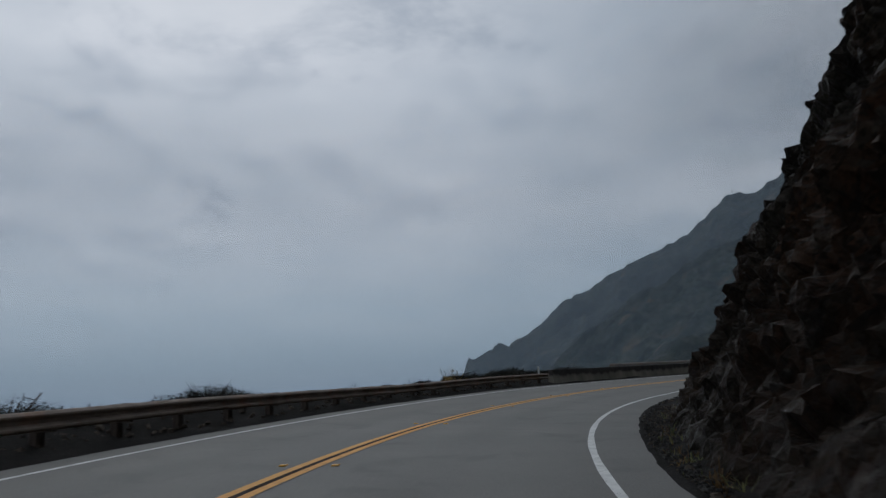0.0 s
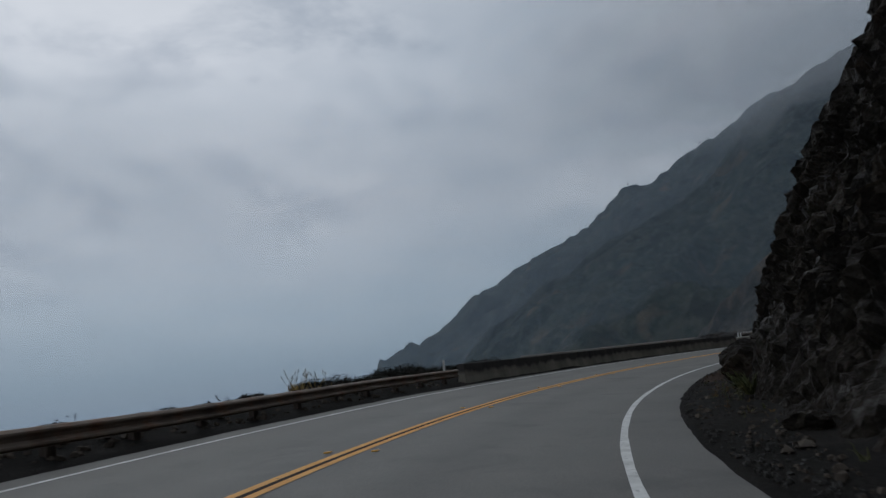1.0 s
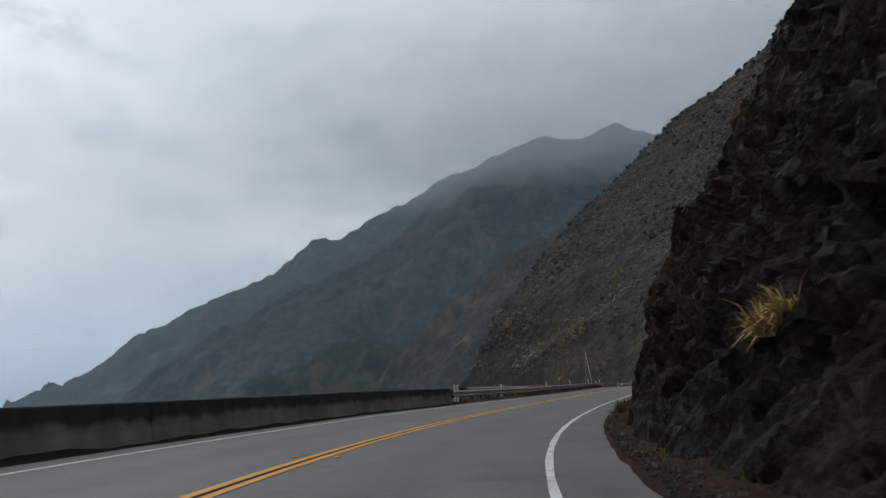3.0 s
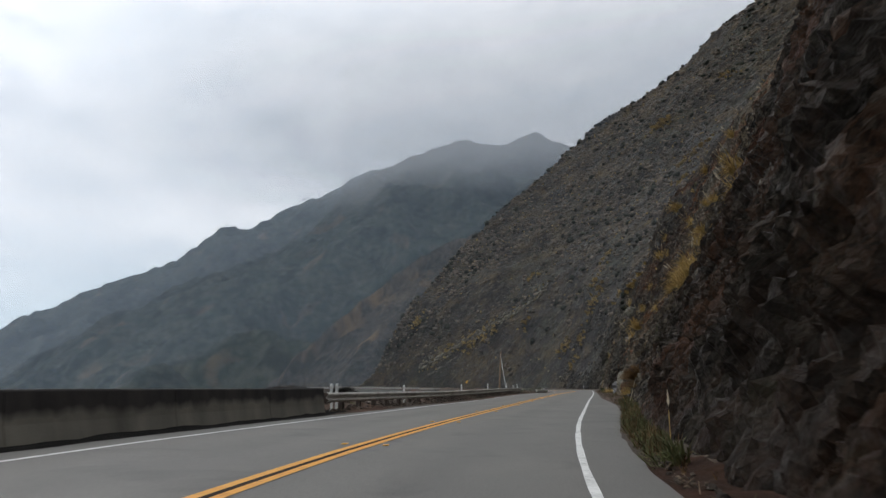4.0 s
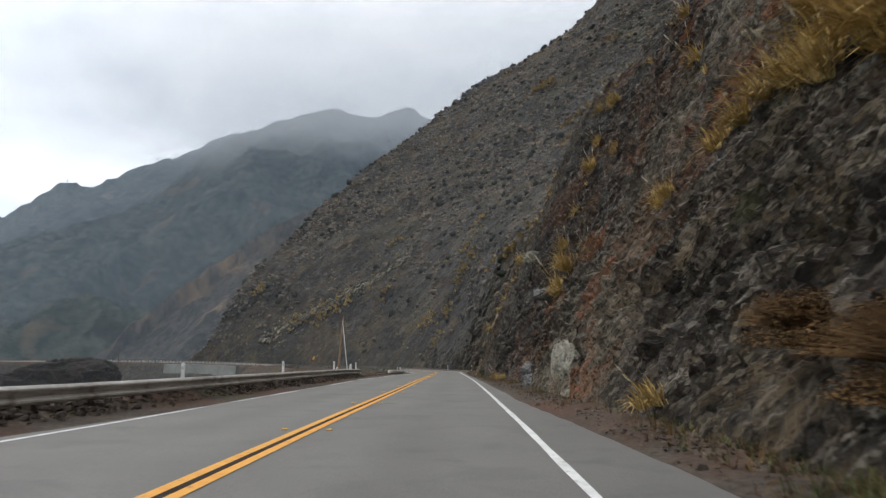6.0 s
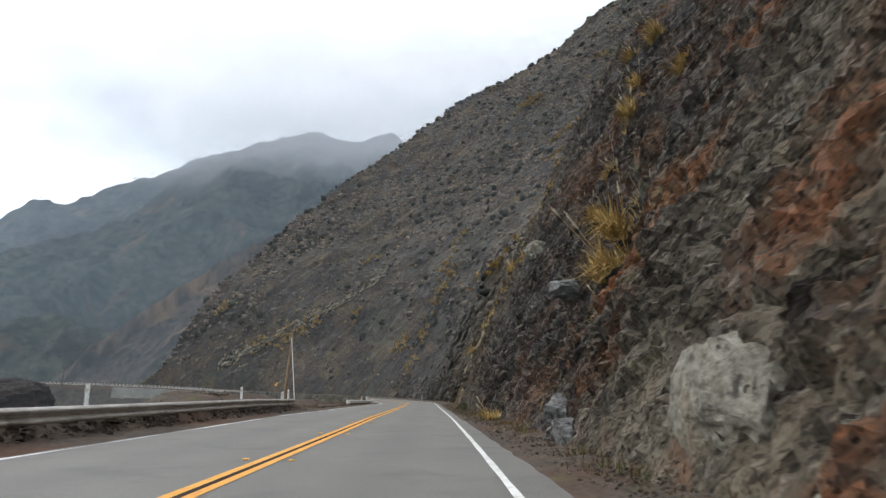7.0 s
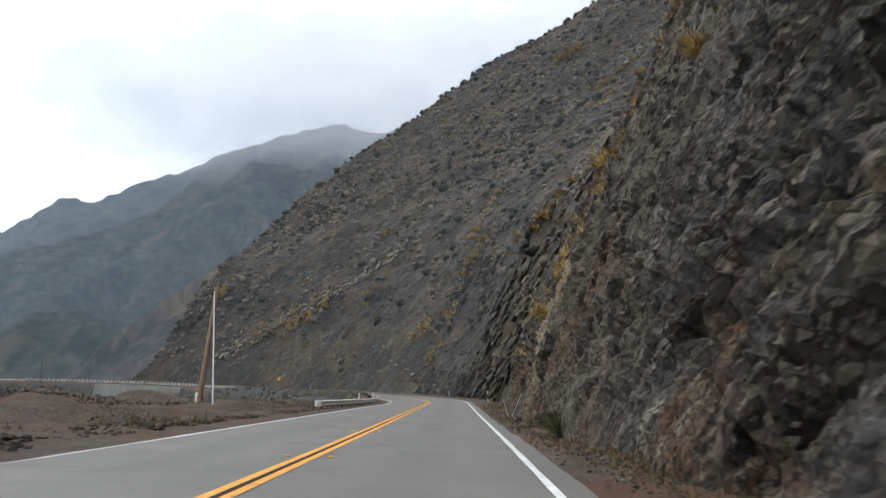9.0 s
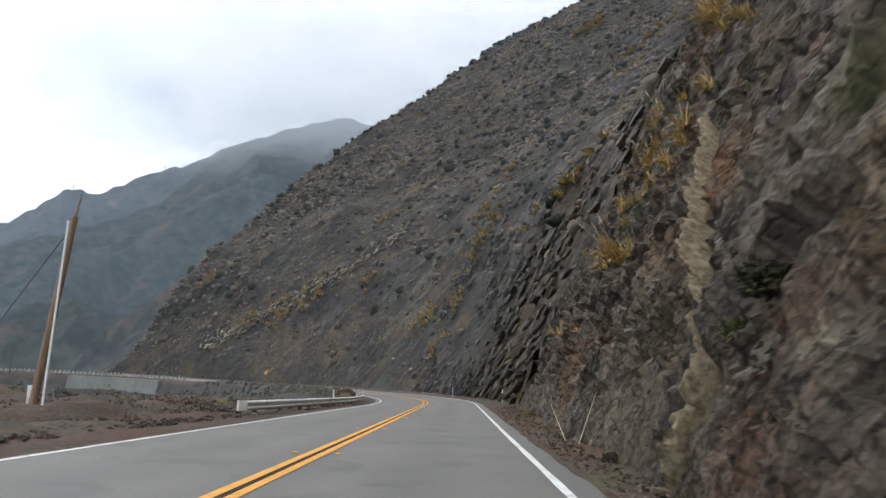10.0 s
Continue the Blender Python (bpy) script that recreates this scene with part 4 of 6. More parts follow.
RIDGE_A = ridge_from([(-1.265, -0.034), (-1.253, -0.006), (-1.241, 0.020), (-1.222, 0.017), (-1.182, 0.042), (-1.088, 0.064), (-0.921, 0.135), (-0.774, 0.184), (-0.645, 0.212), (-0.565, 0.262),
                      (-0.519, 0.258), (-0.411, 0.297), (-0.348, 0.325), (-0.30, 0.335), (-0.2, 0.30)],
                     [1720, 1725, 1728, 1732, 1750, 1780, 1780, 1760, 1740, 1720, 1700, 1680, 1660, 1640, 1640])
mountain("mountain_far", RIDGE_A, 1000, M_MOUNT, "misty blue-grey headland ridge across the bay", 60)
RIDGE_B = ridge_from([(-1.12, -0.10), (-0.98, 0.0), (-0.80, 0.09), (-0.66, 0.16), (-0.575, 0.19), (-0.497, 0.212), (-0.42, 0.245), (-0.35, 0.308), (-0.27, 0.343), (-0.215, 0.36), (-0.163, 0.372),
                      (-0.11, 0.355), (-0.06, 0.37), (-0.01, 0.345), (0.1, 0.30), (0.3, 0.28)],
                     [950, 1000, 1050, 1100, 1150, 1200, 1250, 1300, 1340, 1380, 1415, 1420, 1420, 1420, 1420, 1420])
mountain("mountain_middle", RIDGE_B, 900, M_MOUNT, "dark green mountain with its peak in cloud", 55)
RIDGE_C = ridge_from([(-0.60, -0.14), (-0.50, -0.03), (-0.447, 0.05), (-0.38, 0.10), (-0.30, 0.158), (-0.23, 0.20), (-0.17, 0.225), (0.0, 0.27), (0.2, 0.3)],
                     [480, 500, 520, 540, 560, 580, 590, 600, 600], 0, 0)
mountain("mountain_spur", RIDGE_C, 230, M_SPUR, "brown landslip spur behind the cove", 22, step=5.0, back=120, gully=0.9)

# ---- low cloud and painted-in haze over the bay ----


def haze_cloud_material(name, amount, low, high, top, top2, colour, sides):
    """A sheet tinted as haze or cloud: lets most of the view through; thicker where the cloud hangs."""
    m = bpy.data.materials.new(name)
    m.use_nodes = True
    t = m.node_tree
    L = t.links.new
    t.nodes.clear()
    out = t.nodes.new("ShaderNodeOutputMaterial")
    tr = t.nodes.new("ShaderNodeBsdfTransparent")
    df = t.nodes.new("ShaderNodeBsdfDiffuse")
    tl = t.nodes.new("ShaderNodeBsdfTranslucent")
    for nd in (df, tl):
        nd.inputs["Color"].default_value = (*colour, 1)
    em = t.nodes.new("ShaderNodeMixShader")
    L(df.outputs[0], em.inputs[1])
    L(tl.outputs[0], em.inputs[2])
    mx = t.nodes.new("ShaderNodeMixShader")
    co = t.nodes.new("ShaderNodeTexCoord")
    sep = t.nodes.new("ShaderNodeSeparateXYZ")
    L(co.outputs["Object"], sep.inputs[0])
    n = t.nodes.new("ShaderNodeTexNoise")
    n.inputs["Scale"].default_value = 0.0045
    n.inputs["Detail"].default_value = 6
    mp = t.nodes.new("ShaderNodeMapping")
    mp.inputs["Scale"].default_value = (1, 1, 1.8)
    L(co.outputs["Object"], mp.inputs["Vector"])
    L(mp.outputs[0], n.inputs["Vector"])
    wob = t.nodes.new("ShaderNodeMath")
    wob.operation = "MULTIPLY_ADD"
    wob.inputs[1].default_value = 1.5 * (high - low) if top else 0.0
    L(n.outputs["Fac"], wob.inputs[0])
    L(sep.outputs["Z"], wob.inputs[2])

    def span(v, a, b, c, d):
        r = t.nodes.new("ShaderNodeMapRange")
        r.interpolation_type = "SMOOTHSTEP"
        for k, x in zip(("From Min", "From Max", "To Min", "To Max"), (a, b, c, d)):
            r.inputs[k].default_value = x
        L(v, r.inputs["Value"])
        return r.outputs[0]

    def mul(a, b):
        x = t.nodes.new("ShaderNodeMath")
        x.operation = "MULTIPLY"
        L(a, x.inputs[0])
        L(b, x.inputs[1])
        return x.outputs[0]

    f = span(wob.outputs[0], low, high, 0.0, amount)
    if top:
        f = mul(f, span(sep.outputs["Z"], top, top2, 1.0, 0.0))
    f = mul(f, span(sep.outputs["X"], sides[0], sides[1], 0.0, 1.0))
    f = mul(f, span(sep.outputs["X"], sides[2], sides[3], 1.0, 0.0))
    L(f, mx.inputs[0])
    L(tr.outputs[0], mx.inputs[1])
    L(em.outputs[0], mx.inputs[2])
    L(mx.outputs[0], out.inputs["Surface"])
    return m


def haze_cloud_sheet(name, radius, z0, z1, material, label):
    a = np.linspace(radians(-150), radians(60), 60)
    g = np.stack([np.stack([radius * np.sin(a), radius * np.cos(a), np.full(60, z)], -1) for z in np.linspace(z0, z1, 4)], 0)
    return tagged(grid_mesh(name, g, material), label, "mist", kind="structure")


# tinted see-through sheets put the haze of distance into colour, bluer farther out
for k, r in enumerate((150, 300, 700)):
    haze_cloud_sheet("backdrop_mist_%d" % (k + 1), r, -58, 900,
               haze_cloud_material("thin_haze_tint", 0.06 if r < 200 else 0.09, -400, -300, r * 0.30, r * 0.52, (0.62, 0.66, 0.70) if r < 300 else (0.52, 0.66, 0.82), (-3000, -2900, 2900, 3000)), "see-through sheet tinted as distance haze across the bay")
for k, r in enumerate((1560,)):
    haze_cloud_sheet("backdrop_haze_%d" % (k + 1), r, -58, 1100,
               haze_cloud_material("bay_haze", 0.2, -400, -300, r * 0.34, r * 0.52, (0.60, 0.70, 0.82), (-3000, -2900, 2900, 3000)), "see-through sheet tinted as blue haze between the far ridges")
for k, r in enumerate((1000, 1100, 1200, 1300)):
    haze_cloud_sheet("backdrop_cloud_%d" % (k + 1), r, 0, r * 0.8,
               haze_cloud_material("low_cloud", 0.235, r * 0.335, r * 0.455, r * 0.47, r * 0.62, (0.93, 0.95, 0.98), (-0.75 * r, -0.2 * r, 0.25 * r, 0.6 * r)), "low cloud hiding the mountain top")

# ---- guard rails ----


def frame_at(s, off, dz=0.0):
    x, y, a = at(s, off)
    return Matrix.Translation((float(x), float(y), float(road_z(s, off)) + dz)) @ Matrix.Rotation(float(a), 4, "Z")


def box_bm(sx, sy, sz, bevel=0.0, lift=0.0):
    bm = bmesh.new()
    bmesh.ops.create_cube(bm, size=1.0)
    for v in bm.verts:
        v.co = Vector((v.co.x * sx, v.co.y * sy, (v.co.z + 0.5) * sz + lift))
    if bevel:
        bmesh.ops.bevel(bm, geom=bm.edges[:], offset=bevel, segments=1, affect="EDGES")
    return bm


def bm_mesh(name, bm, material):
    me = bpy.data.meshes.new(name)
    bm.to_mesh(me)
    bm.free()
    me.materials.append(material)
    return me


POST_ME = bm_mesh("post", box_bm(0.15, 0.20, 1.15, 0.012, -0.45), M_POST)
BLOCK_ME = bm_mesh("block", box_bm(0.20, 0.15, 0.36, 0.01, 0.36), M_POST)


def beam_profile():
    """The W section as (towards the road, height) pairs, front then back."""
    w = [(-0.01, 0.395), (0.03, 0.40), (0.085, 0.44), (0.085, 0.475), (0.005, 0.53), (0.005, 0.58), (0.085, 0.635), (0.085, 0.665), (0.035, 0.71), (-0.01, 0.715)]
    return w + [(d - 0.012, h) for d, h in reversed(w)]


def guard_rail(label, s0, s1, off, side=1.0, spacing=1.9, terminal=False, steel=None, lows=((0, 0.0), (1, 0.0))):
    """A W-beam on posts; lows gives how deep it stands, as (s, metres) pairs."""
    thing = new("guard_rail")
    tagged(thing, label, "guard rail", group="roadside guard rails")
    prof = beam_profile()
    s = np.arange(s0, s1 + 0.01, 0.95)
    vs, fs = [], []
    for k, sk in enumerate(s):
        low = float(np.interp(sk, [q[0] for q in lows], [q[1] for q in lows]))
        for d, h in prof:
            p = spot(sk, off + side * d, h - low)
            vs.append(p)
        if k:
            b0, b1 = (k - 1) * len(prof), k * len(prof)
            for i in range(len(prof)):
                j = (i + 1) % len(prof)
                fs.append((b0 + i, b0 + j, b1 + j, b1 + i))
    fs.append(tuple(range(len(prof))))
    fs.append(tuple(range((len(s) - 1) * len(prof), len(s) * len(prof)))[::-1])
    link_mesh("beam", vs, fs, steel or M_STEEL, thing, "weathered galvanised W-section beam")
    for sk in np.arange(s0 + 0.4, s1, spacing):
        low = float(np.interp(sk, [q[0] for q in lows], [q[1] for q in lows]))
        shared("post", POST_ME, frame_at(sk, off - side * 0.33, -low), thing)
        shared("block", BLOCK_ME, frame_at(sk, off - side * 0.115, -low), thing)
    if terminal:
        bm = bmesh.new()
        n = 9
        ring = []
        for h in (0.38 - low, 0.73 - low):
            ring.append([bm.verts.new(spot(s0 - 0.32 * math.sin(math.pi * k / (n - 1)), off + side * 0.08 - side * 0.36 * k / (n - 1), h)) for k in range(n)])
        for k in range(n - 1):
            bm.faces.new((ring[0][k], ring[0][k + 1], ring[1][k + 1], ring[1][k]))
        bmesh.ops.solidify(bm, geom=bm.faces[:], thickness=0.02)
        part("end_cap", bm, M_STEEL_PALE, thing, "rounded pale end section")
    return thing


guard_rail("weathered steel guard rail on dark timber posts along the outer bend", -100, -24.4, -4.75, steel=M_STEEL_RUSTY, lows=((-52, 0.0), (-40, 0.13), (-26, 0.08)))
guard_rail("weathered steel guard rail on dark timber posts beside the straight", 12.0, 72.7, -4.72, lows=((12, 0.03), (30, 0.08), (73, 0.11)))
guard_rail("short pale steel guard rail with a rounded end", 101.3, 136.0, -4.9, terminal=True, steel=M_STEEL_PALE, lows=((100, 0.2), (140, 0.2)))

# ---- concrete parapet ----
parapet = tagged(new("parapet"), "dark stained concrete parapet wall along the bend", "wall")
for sa, sb in zip(np.arange(-24.2, 11.5, 4.6), np.append(np.arange(-19.6, 11.5, 4.6), 12.0)):
    sa, sb = float(sa), float(min(sb, 12.0))
    prof = [(-5.12, -0.4), (-5.12, 0.80), (-5.10, 0.83), (-4.84, 0.83), (-4.82, 0.80), (-4.80, 0.30), (-4.74, 0.0), (-4.74, -0.4)]
    ss = np.linspace(sa + 0.012, sb - 0.012, 6)
    vs = [spot(x, o, h) for x in ss for o, h in prof]
    m = len(prof)
    fs = [(k * m + i, k * m + (i + 1) % m, (k + 1) * m + (i + 1) % m, (k + 1) * m + i) for k in range(5) for i in range(m)]
    fs += [tuple(range(m))[::-1], tuple(range(5 * m, 6 * m))]
    link_mesh("wall_section", vs, fs, M_PARAPET, parapet)

# ---- white marker posts ----


def marker_post(s, off, label="white plastic roadside marker post", h=1.15, lean=0.0):
    thing = new("marker_post")
    tagged(thing, label, "marker post", group="roadside marker posts")
    thing.matrix_basis = frame_at(s, off) @ Matrix.Rotation(radians(lean), 4, "Y")
    bm = bmesh.new()
    n = 7
    low = [bm.verts.new((0.06 * math.sin((k / (n - 1) - 0.5) * 2.2), 0.03 * math.cos((k / (n - 1) - 0.5) * 2.2), -0.15)) for k in range(n)]
    top = [bm.verts.new((v.co.x * 0.95, v.co.y, h - 0.03 * abs(k - (n - 1) / 2) / 3)) for k, v in enumerate(low)]
    for k in range(n - 1):
        bm.faces.new((low[k], low[k + 1], top[k + 1], top[k]))
    bmesh.ops.solidify(bm, geom=bm.faces[:], thickness=0.012)
    part("post", bm, M_MARK, thing)
    rb = box_bm(0.07, 0.006, 0.09, 0.0, h - 0.2)
    for v in rb.verts:
        v.co.y -= 0.012 + 0.025
    part("reflector", rb, M_STEEL, thing, "small grey reflector")
    return thing


for s, off, h, lean in ((-24.9, -5.35, 1.05, 0), (13.3, -5.05, 1.0, 0), (13.75, -5.05, 1.0, 2), (23.4, -5.2, 0.98, 1), (38.9, -5.3, 1.02, 0), (49.6, -5.1, 1.08, 0), (62.6, -5.1, 1.1, 0),
                        (71.6, -4.98, 1.1, 0), (73.2, -5.55, 1.0, -2), (73.3, -5.7, 0.95, 3), (122.5, -5.6, 1.0, 0), (136.4, -5.5, 0.9, 0), (138.2, -5.5, 0.9, 4), (140.5, -5.4, 0.95, 0), (125.5, 5.3, 1.0, 0), (153.5, 5.3, 1.0, 0)):
    marker_post(s, off, h=h, lean=lean)

# ---- low dark drain headwall beside the road ----
headwall = tagged(new("drain_headwall"), "low dark concrete drain headwall beside a marker post", "headwall")
headwall.matrix_basis = frame_at(153.0, 6.1)
part("wall", box_bm(1.5, 0.3, 0.5, 0.03, -0.1), M_BLACK, headwall)
part("coping", box_bm(1.6, 0.4, 0.08, 0.015, 0.404), M_POST, headwall)

# ---- object marker with three reflectors ----
sign = tagged(new("hazard_marker"), "white panel with three orange-red round reflectors on a timber stake", "road sign")
sign.matrix_basis = frame_at(-28.0, 5.95, 0.36) @ Matrix.Rotation(radians(-4), 4, "Y")
pb = box_bm(0.165, 0.012, 0.56, 0.0, 0.14)
bmesh.ops.bevel(pb, geom=[e for e in pb.edges if abs(e.verts[0].co.y - e.verts[1].co.y) > 0.005], offset=0.03, segments=3, affect="EDGES")
panel = part("panel", pb, M_MARK, sign)
part("stake", box_bm(0.07, 0.05, 0.95, 0.005, -0.35), M_POST, sign)
sign.children[-1].location = (0, 0.035, 0)
for k in range(3):
    bm = bmesh.new()
    bmesh.ops.create_cone(bm, cap_ends=True, segments=20, radius1=0.044, radius2=0.037, depth=0.016)
    d = part("reflector", bm, M_RED, panel, "round orange-red reflector")
    d.matrix_basis = pose(0, -0.012, 0.60 - 0.125 * k, 90, 0, 0)

# ---- broken utility pole with a steel strut ----
utility_pole = tagged(new("utility_pole"), "leaning weathered timber utility pole with split top", "utility pole")
base = spot(98.4, -10.55)
utility_pole.location = base


def tapered(p0, p1, r0, r1, n=10, rings=8, wob=0.0):
    bm = bmesh.new()
    p0, p1 = Vector(p0), Vector(p1)
    axis = (p1 - p0).normalized()
    u = axis.orthogonal().normalized()
    v = axis.cross(u)
    prev = None
    for k in range(rings + 1):
        t = k / rings
        c = p0.lerp(p1, t)
        r = r0 + (r1 - r0) * t
        ring = [bm.verts.new(c + (u * math.cos(a) + v * math.sin(a)) * r * (1 + wob * random.uniform(-1, 1))) for a in [2 * math.pi * i / n for i in range(n)]]
        if prev:
            for i in range(n):
                bm.faces.new((prev[i], prev[(i + 1) % n], ring[(i + 1) % n], ring[i]))
        else:
            bm.faces.new(ring[::-1])
        prev = ring
    bm.faces.new(prev)
    return bm


part("pole", tapered((0, 0, -0.5), (0.55, 0.3, 6.2), 0.135, 0.10, wob=0.04), M_POLE, utility_pole)
part("splinter", tapered((0.54, 0.29, 6.1), (0.64, 0.4, 7.0), 0.045, 0.012, n=6, rings=4, wob=0.15), M_POLE, utility_pole, "split splintered top")
part("strut", tapered((1.65, -1.6, -0.3), (0.74, 0.2, 6.0), 0.035, 0.03), M_MARK, utility_pole, "thin white guy pole")
part("guy_wire", tapered((0.52, 0.28, 5.9), (-5.2, 2.5, -0.6), 0.014, 0.014, n=5, rings=3), M_POST, utility_pole, "thin steel guy wire")
part("base_marker", box_bm(0.22, 0.05, 0.95, 0.01, -0.05), M_MARK, utility_pole, "white board at the foot")
utility_pole.children[-1].location = (-0.2, -0.22, 0)

# ---- raised pavement markers beside the centre lines ----
RPM = bm_mesh("pavement_marker", box_bm(0.10, 0.10, 0.018, 0.008, 0.004), M_SIGN)
for sk in np.arange(-57.3, 130, 7.3):
    for o in (-0.30, 0.41):
        shared("pavement_marker", RPM, frame_at(float(sk), o), road)

# ---- far balustrade, retaining wall and pole across the cove ----
balustrade = tagged(new("balustrade"), "white block balustrade with dark rails along the far bend", "balustrade")
bal_s = np.arange(238, 297, 1.3)
BAL_ME = bm_mesh("baluster", box_bm(0.30, 0.5, 0.66, 0.03, 0.06), M_PALE)
for sk in bal_s:
    shared("baluster", BAL_ME, frame_at(float(sk), -4.7), balustrade)
for name, h0, h1, hw in (("top_rail", 0.784, 0.86, 0.12), ("plinth", -0.35, 0.07, 0.15)):
    prof = [(-4.7 - hw, h0), (-4.7 - hw, h1), (-4.7 + hw, h1), (-4.7 + hw, h0)]
    ss = np.arange(237, 298, 2.0)
    vs = [spot(x, o, h) for x in ss for o, h in prof]
    fs = [(k * 4 + i, k * 4 + (i + 1) % 4, (k + 1) * 4 + (i + 1) % 4, (k + 1) * 4 + i) for k in range(len(ss) - 1) for i in range(4)]
    fs += [(3, 2, 1, 0), tuple(range(len(ss) * 4 - 4, len(ss) * 4))]
    link_mesh(name, vs, fs, M_POST, balustrade)
retaining = tagged(new("retaining_wall"), "pale concrete retaining wall below the far bend", "wall")
for sa in np.arange(244, 274, 5.0):
    ss = np.linspace(sa + 0.04, sa + 4.96, 4)
    low = -4.2 - 0.6 * math.sin(sa)
    prof = [(-7.0, low), (-6.5, -0.25), (-5.0, -0.25), (-5.0, low)]
    vs = [spot(x, o, h) for x in ss for o, h in prof]
    fs = [(k * 4 + i, k * 4 + (i + 1) % 4, (k + 1) * 4 + (i + 1) % 4, (k + 1) * 4 + i) for k in range(3) for i in range(4)] + [(3, 2, 1, 0), (12, 13, 14, 15)]
    link_mesh("wall_panel", vs, fs, M_RETAIN, retaining)
far_pole = tagged(new("utility_pole"), "slim dark timber pole beside the far bend", "utility pole")
far_pole.location = spot(292, -5.6)
part("pole", tapered((0, 0, -1), (0.1, 0, 6.2), 0.14, 0.1), M_POST, far_pole)

# ---- warning sign far along ----
warning = tagged(new("warning_sign"), "yellow diamond warning sign on a post beside the far bend", "road sign")
warning.matrix_basis = frame_at(226, 6.4) @ Matrix.Rotation(radians(-38), 4, "Z")
bm = box_bm(0.9, 0.02, 0.9, 0.0, -0.45)
bmesh.ops.rotate(bm, verts=bm.verts, matrix=Matrix.Rotation(radians(45), 3, "Y"))
bmesh.ops.translate(bm, verts=bm.verts, vec=(0, 0, 2.0))
part("plate", bm, M_SIGN, warning)
part("post", box_bm(0.09, 0.09, 2.2, 0.0, -0.2), M_POST, warning)
warning.children[-1].location = (0, 0.07, 0)

# ---- rocks ----


def on_slope(s, up):
    """A place on the even face of the cut or the hill, and the way out of it."""
    off, z = slope(s, up)
    x, y, a = at(s, off)
    a = float(a)
    return Vector((float(x), float(y), float(z) + float(road_z(s, 5.0)) - 0.25)), Vector((-math.cos(a) * 0.88, -math.sin(a) * 0.88, 0.47))


def on_face(s, up):
    """The same place on the rugged rock, so that things root in it."""
    _, out = on_slope(s, up)
    if s < 117.5:
        i, j, g = np.searchsorted(s_near, s), np.searchsorted(ups_near, up), CLIFF_G
    else:
        i, j, g = np.searchsorted(s_far, s), np.searchsorted(ups_far, up), HILL_G
    return Vector(g[min(i, g.shape[0] - 1), min(j, g.shape[1] - 1)].tolist()), out


def boulder(name, place, size, material, label, seed, squash=(1, 1, 1), turn=0.0, category="boulder", detail=4, rough=1.0):
    """An angular block: a sphere of many faces cut by planes and roughened."""
    bm = bmesh.new()
    bmesh.ops.create_icosphere(bm, subdivisions=detail, radius=1.0)
    rng = random.Random(seed)
    planes = []
    for _ in range(13):
        v = Vector((rng.gauss(0, 1), rng.gauss(0, 1), rng.gauss(0, 1))).normalized()
        planes.append((v, rng.uniform(0.55, 0.85)))
    co = np.array([v.co for v in bm.verts])
    for v, d in planes:
        n = np.array(v)
        over = np.maximum(co @ n - d, 0)
        co = co - over[:, None] * n[None, :]
    f, _ = facets(co * 2.4 + seed * 7.1, seed)
    g, _ = facets(co * 5.5 + seed * 3.3, seed + 9)
    h, _ = facets(co * 11.0 + seed * 1.7, seed + 17)
    co = co * (1 + rough * (0.15 * f + 0.09 * g) + 0.035 * h)[:, None] * np.array(squash)[None, :] * size
    for v, c in zip(bm.verts, co):
        v.co = c
    ob = part(name, bm, material, None)
    ob.matrix_basis = Matrix.Translation(place) @ Matrix.Rotation(turn, 4, "Z")
    return tagged(ob, label, category)


p, out = on_slope(41.5, 1.3)
boulder("boulder", p - out * 0.3, 1.2, M_BOULDER_PALE, "large pale grey-tan boulder set in the foot of the rock cut", 3, (0.55, 1.25, 0.95), 0.1, detail=5, rough=0.45)
p, out = on_slope(40.3, 2.2)
boulder("boulder", p - out * 0.05, 0.38, M_CLIFF, "dark round block above the pale boulder", 33, (0.8, 1.1, 0.9), 0.4)
for s, up, size, mt, lab, sd in ((49.2, 0.65, 0.65, M_BOULDER, "grey angular boulder fallen at the foot of the cut", 5), (50.3, 1.1, 0.6, M_BOULDER, "grey angular boulder fallen at the foot of the cut", 6),
                                 (51.3, 0.35, 0.45, M_BOULDER, "small grey boulder fallen at the foot of the cut", 7), (59.3, 5.35, 0.6, M_BOULDER, "grey block jutting out of the rock cut", 8),
                                 (71.5, 9.4, 0.85, M_BOULDER_PALE, "pale tan ledge block jutting out of the rock cut", 9), (39.4, 0.4, 0.45, M_BOULDER_PALE, "small pale boulder at the foot of the cut", 10),
                                 (49.4, 3.1, 0.5, M_CLIFF, "dark block jutting out of the rock cut", 12), (33.0, 1.6, 0.4, M_CLIFF, "dark block jutting out of the rock cut", 13),
                                 (-36.0, 1.0, 0.75, M_CLIFF, "dark brown boulder at the foot of the rock cut", 14), (-43.0, 0.4, 0.4, M_CLIFF, "small dark boulder on the gravel verge", 15),
                                 (88.5, 0.3, 0.4, M_CLIFF, "dark boulder at the foot of the cut", 16)):
    p, out = on_slope(s, up)
    p = p - out * 0.25
    boulder("boulder", p + out * 0.05, size, mt, lab, sd, (0.85, 1.2, 0.8), sd * 1.3, detail=4)
